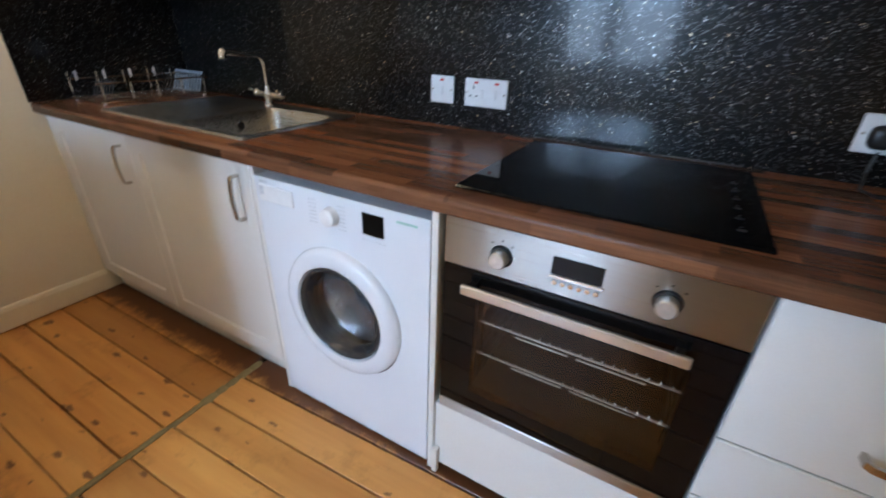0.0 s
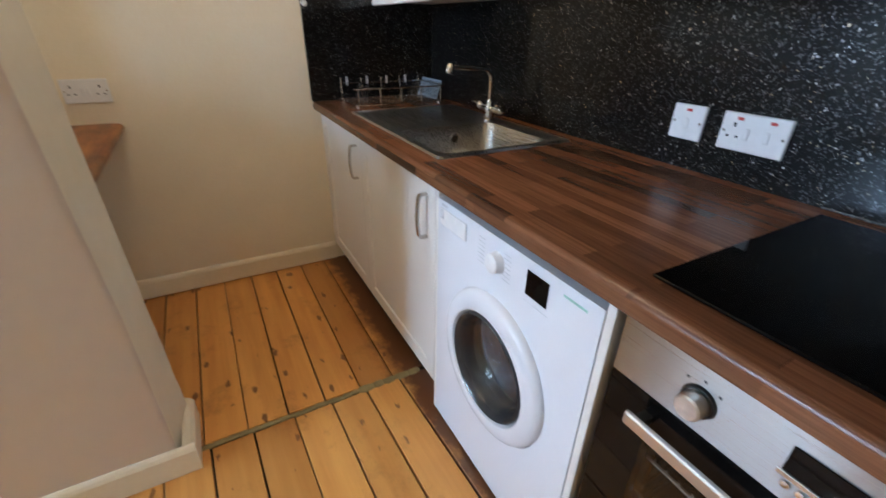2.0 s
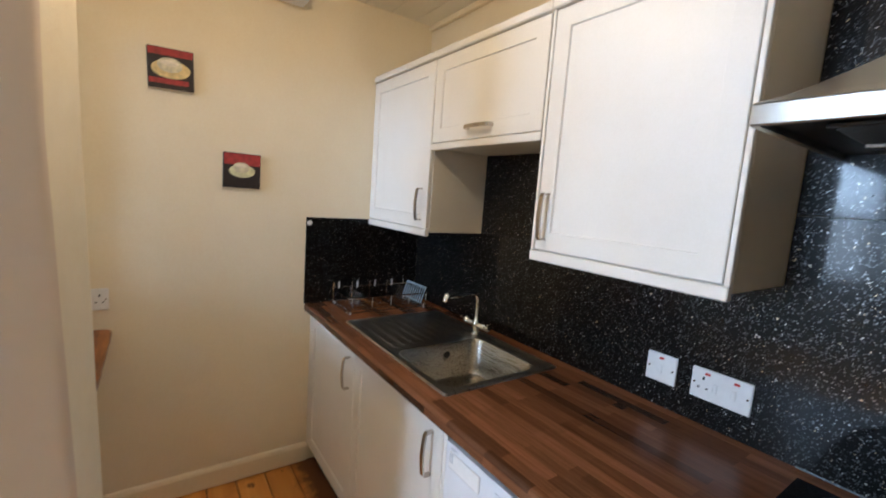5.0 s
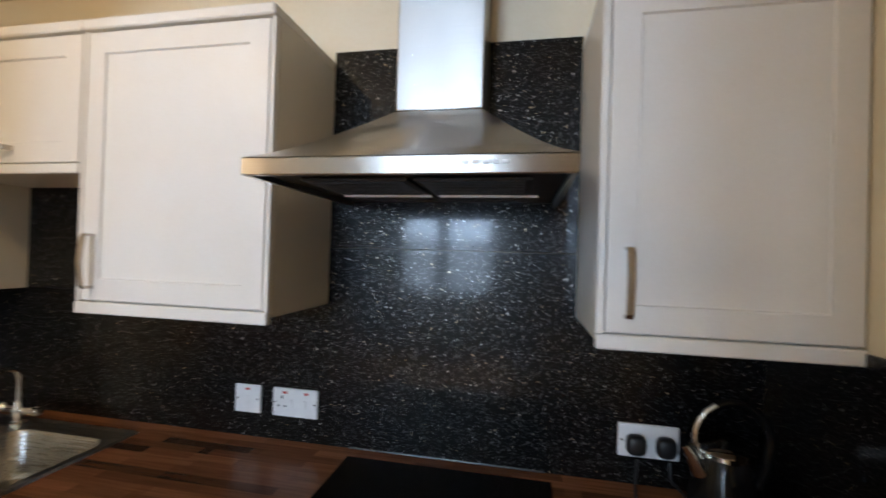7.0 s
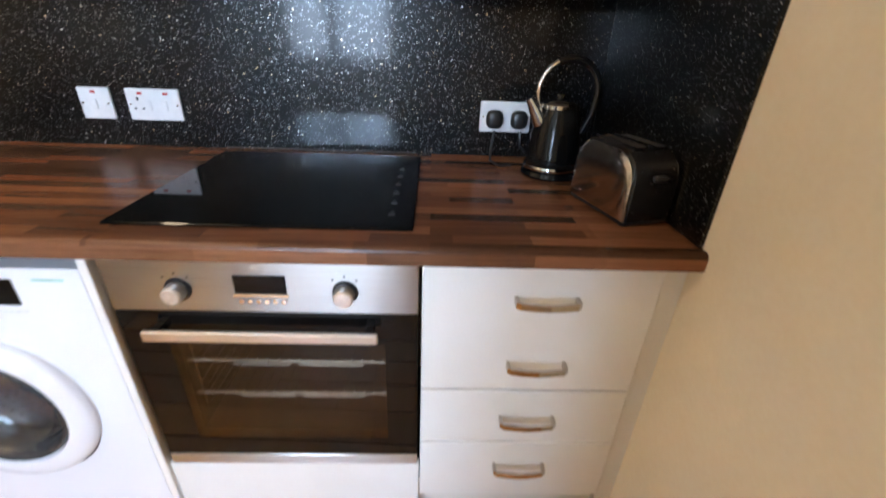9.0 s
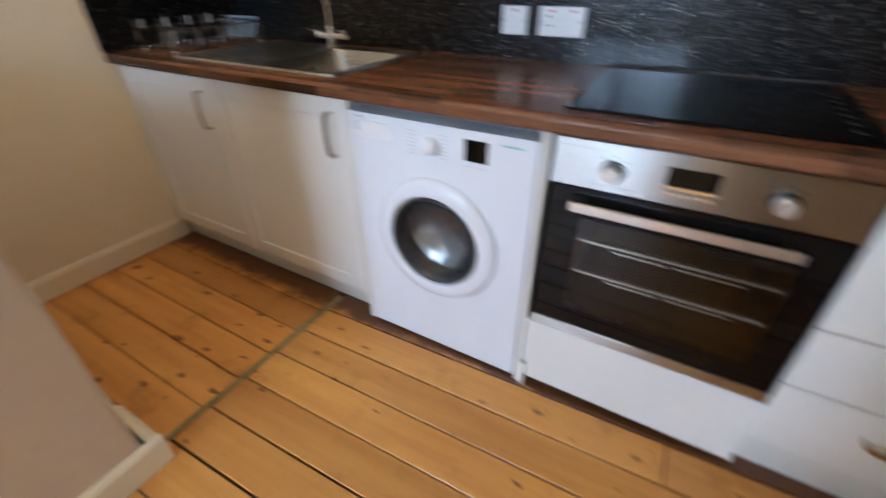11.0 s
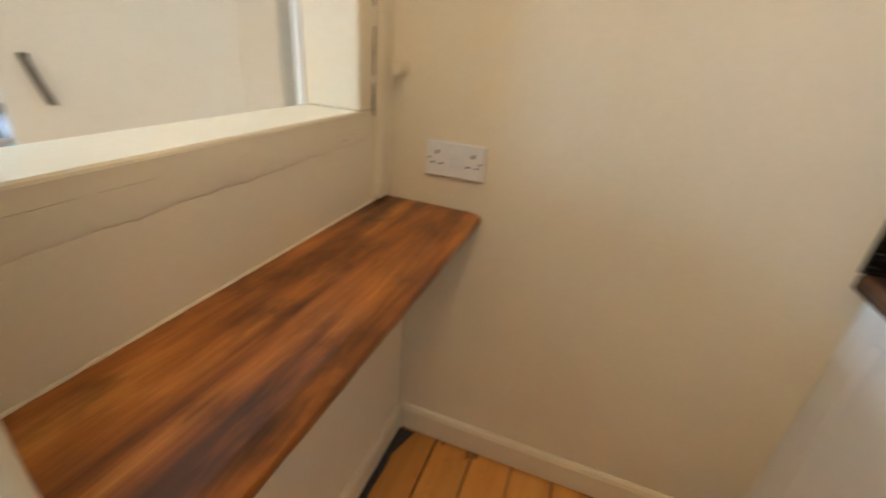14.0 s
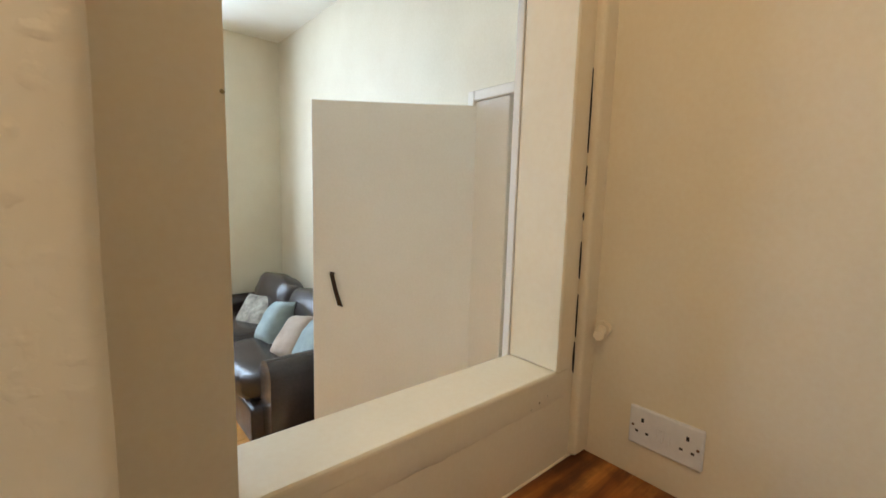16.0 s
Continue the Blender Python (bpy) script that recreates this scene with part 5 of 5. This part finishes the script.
# ---- on the cream wall ----
def picture(yc, zc, size, big):
    u = thing("picture", (LEFT, yc, zc), "small square canvas of a coffee cup on red and black", "picture", "coffee pictures")
    h, x = size / 2, LEFT + 0.018
    tilt = Matrix.Translation((0, yc, zc)) @ Matrix.Rotation(radians(1.5 if big else -0.5), 4, "X") @ Matrix.Translation((0, -yc, -zc))

    def put(bm):
        bmesh.ops.transform(bm, matrix=tilt, verts=bm.verts)
        return bm

    black, red = plain("canvas_black", (0.018, 0.012, 0.012), 0.6, 0, 0.4), plain("canvas_red", (0.33, 0.03, 0.03), 0.6, 0, 0.3, 40)
    cup, sauce = plain("painted_cup", (0.66, 0.60, 0.42), 0.6, 0, 0.2, 50), plain("painted_saucer", (0.72, 0.55, 0.25) if big else (0.68, 0.66, 0.4), 0.6, 0, 0.25, 40)
    part("canvas", put(boxed(LEFT, x, yc - h, yc + h, zc - h, zc + h, bevel=0.002)), black, u)
    part("edge", put(boxed(LEFT + 0.002, x + 0.0005, yc - h, yc + h, zc - h - 0.003, zc - h)), plain("canvas_edge", (0.6, 0.5, 0.36), 0.7), u, "pale lower edge of the canvas")
    cut = 0.42 if not big else 0.62
    part("red_band", put(boxed(x, x + 0.0012, yc - h + 0.003, yc + h - 0.003, zc + h * cut - (h * 0.1 if not big else 0), zc + h - 0.003)), red, u, "painted red band")
    if big:
        part("red_band", put(boxed(x, x + 0.0012, yc - h + 0.004, yc + h - 0.02, zc - h * 0.75, zc - h * 0.5)), red, u, "painted red band")
    def oval(cy, cz, ry, rz, d):
        bm = lathe(bmesh.new(), [(0, 0.0012), (0.9, 0.001), (1.0, 0)], (0, 0, 0), (1, 0, 0), 28)
        bmesh.ops.transform(bm, matrix=Matrix.Translation((x + d, cy, cz)) @ Matrix.Diagonal((1, ry, rz, 1)), verts=bm.verts)
        return put(bm)
    k = 1.25 if big else 1.0
    part("saucer", oval(yc, zc - 0.002, 0.056 * k, 0.03 * k, 0.0012), sauce, u, "painted saucer", True)
    part("cup", oval(yc - 0.004, zc + 0.014, 0.036 * k, 0.024 * k, 0.003), cup, u, "painted cup", True)
    part("coffee", oval(yc - 0.004, zc + 0.022, 0.026 * k, 0.010 * k, 0.0046), plain("painted_coffee", (0.8, 0.72, 0.58), 0.6), u, "painted foam", True)


picture(1.711, 1.974, 0.165, True)
picture(1.989, 1.579, 0.16, False)


def vent():
    u = thing("extractor_fan", (LEFT, 2.15, 2.43), "white plastic fan box with louvres high on the wall", "fan")
    part("housing", boxed(LEFT, LEFT + 0.11, 2.04, 2.255, 2.378, CEIL - 0.002, bevel=0.018, seg=3), PLASTIC, u, "", True)
    part("louvre_backing", boxed(LEFT + 0.1095, LEFT + 0.111, 2.068, 2.234, 2.418, 2.484), BLACK, u)
    for k in range(6):
        z = 2.42 + k * 0.011
        part("slat", boxed(LEFT + 0.111, LEFT + 0.1135, 2.066, 2.236, z, z + 0.006), PLASTIC, u)
    part("indicator", lathe(bmesh.new(), [(0, 0.002), (0.005, 0.001), (0.006, 0)], (LEFT + 0.11, 2.15, 2.4), (1, 0, 0), 12), PRINT, u)


vent()


def ceiling_light():
    u = thing("ceiling_light", (0.15, 1.78, CEIL), "round white ceiling light, switched on", "lamp")
    part("base", lathe(bmesh.new(), [(0, -0.001), (0.11, -0.001), (0.11, -0.025), (0.1, -0.03), (0, -0.03)], (0.15, 1.78, CEIL), (0, 0, 1), 36), PLASTIC, u, "", True)
    opal, n, l, b = material("lit_opal_glass", 0.3)
    b.inputs["Base Color"].default_value = (0.9, 0.85, 0.75, 1)
    b.inputs["Emission Color"].default_value = (1.0, 0.82, 0.6, 1)
    b.inputs["Emission Strength"].default_value = 3.0
    part("diffuser", lathe(bmesh.new(), [(0.098, -0.03), (0.096, -0.045), (0.075, -0.068), (0.04, -0.08), (0, -0.083)], (0.15, 1.78, CEIL), (0, 0, 1), 36), opal, u, "glowing opal glass", True)


ceiling_light()
lone("wall_peg", cone(cone(bmesh.new(), (LEFT, 1.245, 1.205), (LEFT + 0.012, 1.245, 1.205), 0.02), (LEFT + 0.012, 1.245, 1.205), (LEFT + 0.06, 1.262, 1.203), 0.012), CREAM_SMOOTH, "cream painted stub of pipe on the wall", "peg", smooth=True)


# ---- bar shelf ----
def bar():
    """A thick plank whose rounded front edge is coloured brighter than its top."""
    u = thing("bar_shelf", (-0.5, 1.35, 0.83), "stained rustic wooden bar shelf with rounded edge", "shelf")
    x0, x1, n = LEFT, -0.052, 60
    board, nose = bmesh.new(), bmesh.new()
    for bm, front in ((board, False), (nose, True)):
        rows = []
        for i in range(n + 1):
            x = x0 + (x1 - x0) * i / n
            yf, zt = 1.494 + 0.003 * noise.noise(Vector((x * 6, 0, 3))) + 0.001 * noise.noise(Vector((x * 23, 4, 3))), 0.868
            ym = yf - 0.036 + 0.012 * noise.noise(Vector((x * 4, 8, 1)))
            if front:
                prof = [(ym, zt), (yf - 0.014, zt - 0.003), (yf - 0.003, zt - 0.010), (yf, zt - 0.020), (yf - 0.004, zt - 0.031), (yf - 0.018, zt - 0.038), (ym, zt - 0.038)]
            else:
                prof = [(1.201, zt), (1.30, zt + 0.0012), (ym, zt), (ym, zt - 0.038), (1.201, zt - 0.038)]
            rows.append([bm.verts.new((x, p, q)) for p, q in prof])
        k = len(rows[0])
        for p, q in zip(rows, rows[1:]):
            for j in range(k):
                bm.faces.new((p[j], p[(j + 1) % k], q[(j + 1) % k], q[j]))
        bm.faces.new(rows[0])
        bm.faces.new(rows[-1][::-1])
        bmesh.ops.recalc_face_normals(bm, faces=bm.faces)
    part("board", board, BAR_WOOD, u, "", True)
    part("front_edge", nose, BAR_EDGE, u, "front edge with a light streak in its colour", True)


bar()
bm = bmesh.new()
for i in range(18):
    soft(bm, (-0.98 + i * 0.052, 1.203, 0.869), (0.06, 0.006, 0.007 + 0.002 * math.sin(i * 2.3)), 2.3, (0, 0, 0), 2)
structure("trim_bar_sealant", bm, CREAM_SMOOTH, "uneven cream filler where bar meets wall", "trim", True)
lone("bar_bracket", boxed(-0.092, -0.06, 1.42, 1.488, 0.795, 0.829, bevel=0.004), CREAM, "lump of cream filler under the bar end", "bracket")


# ---- living room furniture ----
def sofa():
    u = thing("sofa", (-1.1, -1.5, 0), "dark brown leather sofa against the living room wall", "sofa")
    part("base", boxed(-1.5, -0.72, -2.38, -0.66, 0.05, 0.28, bevel=0.03, seg=3), LEATHER, u, "", True)
    part("back_frame", boxed(-1.54, -1.34, -2.38, -0.66, 0.2805, 0.68, bevel=0.05, seg=4), LEATHER, u, "", True)
    for y0, y1 in ((-0.70, -0.52), (-2.46, -2.28)):
        bm = bmesh.new()
        r = 0.085
        pts = [(y0, 0.05), (y1, 0.05), (y1, 0.49)] + [((y0 + y1) / 2 + (y1 - y0) / 2 * math.cos(radians(a)), 0.49 + r * math.sin(radians(a))) for a in range(15, 180, 15)] + [(y0, 0.49)]
        prism(bm, [(p, z) for p, z in pts], 0, -1.5, -0.785)
        part("arm", bm, LEATHER, u, "rounded padded arm", True)
    for yc in (-1.1, -1.88):
        part("seat_cushion", soft(bmesh.new(), (-1.03, yc, 0.36), (0.70, 0.78, 0.2), 4.5, (0, 0, 0), 8, 0.008), LEATHER, u, "", True)
        part("back_cushion", soft(bmesh.new(), (-1.31, yc, 0.60), (0.26, 0.78, 0.42), 3.2, (0, -14, 0), 8, 0.016), LEATHER, u, "creased leather back cushion", True)
    for x in (-1.42, -0.9):
        for y in (-2.3, -0.72):
            part("foot", cone(bmesh.new(), (x, y, 0), (x, y, 0.0505), 0.025), BLACK, u)


sofa()


def pillow(centre, turn, size, mat, label):
    """A stuffed square cushion: fat in the middle, thin at its seams, with pulled corners and creases."""
    thick, wide, high = size
    n, bm = 16, bmesh.new()
    m = pose(*centre, *turn)
    sides = []
    for side in (-1, 1):
        grid = []
        for i in range(n + 1):
            row = []
            for j in range(n + 1):
                u, v = 2 * i / n - 1, 2 * j / n - 1
                pull = 1 - 0.10 * (1 - u * u * v * v) * max(abs(u), abs(v)) ** 4
                fat = (max(0.0, 1 - u ** 4) * max(0.0, 1 - v ** 4)) ** 0.55
                p = Vector((side * thick / 2 * fat, wide / 2 * u * pull, high / 2 * v * pull))
                p.x += 0.012 * fat * noise.noise(Vector((u * 2.3 + centre[1] * 7, v * 2.3, side)))
                row.append(bm.verts.new(m @ p))
            grid.append(row)
        sides.append(grid)
        for i in range(n):
            for j in range(n):
                bm.faces.new((grid[i][j], grid[i + 1][j], grid[i + 1][j + 1], grid[i][j + 1]))
    bmesh.ops.remove_doubles(bm, verts=bm.verts, dist=0.0005)
    bmesh.ops.recalc_face_normals(bm, faces=bm.faces)
    lone("cushion", bm, mat, label, "cushion", smooth=True, group="sofa cushions")


def fabric(name, a, b):
    return paint(name, a, b, 0.85, 400, 0.4, 14)


BLUE_CLOTH, BEIGE_CLOTH, OWL_CLOTH = fabric("pale_blue_cloth", (0.30, 0.36, 0.35), (0.22, 0.27, 0.27)), fabric("beige_cloth", (0.38, 0.29, 0.22), (0.3, 0.22, 0.16)), fabric("cream_print_cloth", (0.45, 0.41, 0.33), (0.06, 0.05, 0.05))
pillow((-1.10, -1.35, 0.555), (14, -36, -6), (0.17, 0.30, 0.36), BLUE_CLOTH, "pale blue-green cloth cushion leaning on the sofa")
pillow((-1.10, -0.98, 0.54), (14, -42, 2), (0.15, 0.30, 0.36), BEIGE_CLOTH, "beige cloth cushion leaning on the sofa")
pillow((-1.13, -0.76, 0.555), (0, -38, 4), (0.12, 0.30, 0.32), BLUE_CLOTH, "pale blue cloth cushion behind the beige one")
pillow((-1.12, -1.86, 0.52), (0, -40, 30), (0.12, 0.34, 0.32), OWL_CLOTH, "cream patterned cushion on the sofa")


# ---- floor boards ----
floor = structure("floor", boxed(-2.75, 2.95, FY - 0.2, 3.15, -0.15, -0.022), DARK, "varnished pine floorboards with dark gaps", "floor")
rng = random.Random(11)
SEAM = 0.07


def floor_board(x0, x1, y0, y1, mat, lift=0.0, skew=0.0):
    bm = boxed(-(x1 - x0) / 2, (x1 - x0) / 2, -(y1 - y0) / 2, (y1 - y0) / 2, -0.02, 0.0, bevel=0.0018)
    ob = part("floor_board", bm, mat)
    ob.location = ((x0 + x1) / 2, (y0 + y1) / 2 + skew * ((x0 + x1) / 2 - SEAM), lift)
    ob.rotation_euler.z = math.atan(skew)
    ob.parent = floor
    return ob


W = 0.136
for i in range(-30, 6):
    y0 = 1.574 + i * W
    gap = rng.choice((0.003, 0.004, 0.006, 0.008))
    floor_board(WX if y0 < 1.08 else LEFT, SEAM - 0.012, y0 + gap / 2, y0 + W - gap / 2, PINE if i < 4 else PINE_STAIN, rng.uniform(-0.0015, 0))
for i in range(-29, 7):
    y0 = 1.455 + i * W
    gap = rng.choice((0.004, 0.005, 0.007, 0.009))
    cut = SEAM + rng.uniform(0.9, 1.7)
    for a, b in ((SEAM + 0.012, cut), (cut + 0.003, 2.8 if y0 < 1.08 else RIGHT)):
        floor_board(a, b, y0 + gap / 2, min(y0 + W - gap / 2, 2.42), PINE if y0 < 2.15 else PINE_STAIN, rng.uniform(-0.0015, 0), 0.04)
for i in range(9):
    y0 = -0.45 + i * 0.25
    floor_board(-2.65, WX - 0.001, y0, y0 + 0.247, PINE)
fill = bmesh.new()
y = 1.56
while y < 2.36:
    step = rng.uniform(0.03, 0.07)
    soft(fill, (SEAM + rng.uniform(-0.003, 0.003), y + step / 2, -0.004), (0.022 + (0.03 if y > 2.08 else 0.0) * rng.uniform(0.6, 1), step * 1.3, 0.009), 3, (0, 0, rng.uniform(-5, 5)), 3)
    y += step
structure("trim_floor_seam", fill, FILLER, "grey-green filler along the cut in the floorboards", "filler", True)
bm = bmesh.new()                          # uneven dark grey line along the wall under the bar
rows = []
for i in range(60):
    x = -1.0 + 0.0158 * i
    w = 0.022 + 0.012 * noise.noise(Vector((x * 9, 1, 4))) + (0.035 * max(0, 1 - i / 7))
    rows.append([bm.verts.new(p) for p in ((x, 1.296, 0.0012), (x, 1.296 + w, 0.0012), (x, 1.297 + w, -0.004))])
for a, b in zip(rows, rows[1:]):
    for k in range(2):
        bm.faces.new((a[k], b[k], b[k + 1], a[k + 1]))
bmesh.ops.recalc_face_normals(bm, faces=bm.faces)
structure("trim_floor_dark_edge", bm, plain("dark_grey_edge", (0.05, 0.045, 0.045), 0.85, 0, 0.4, 90), "dark strip along the floor edge under the bar", "dirt")
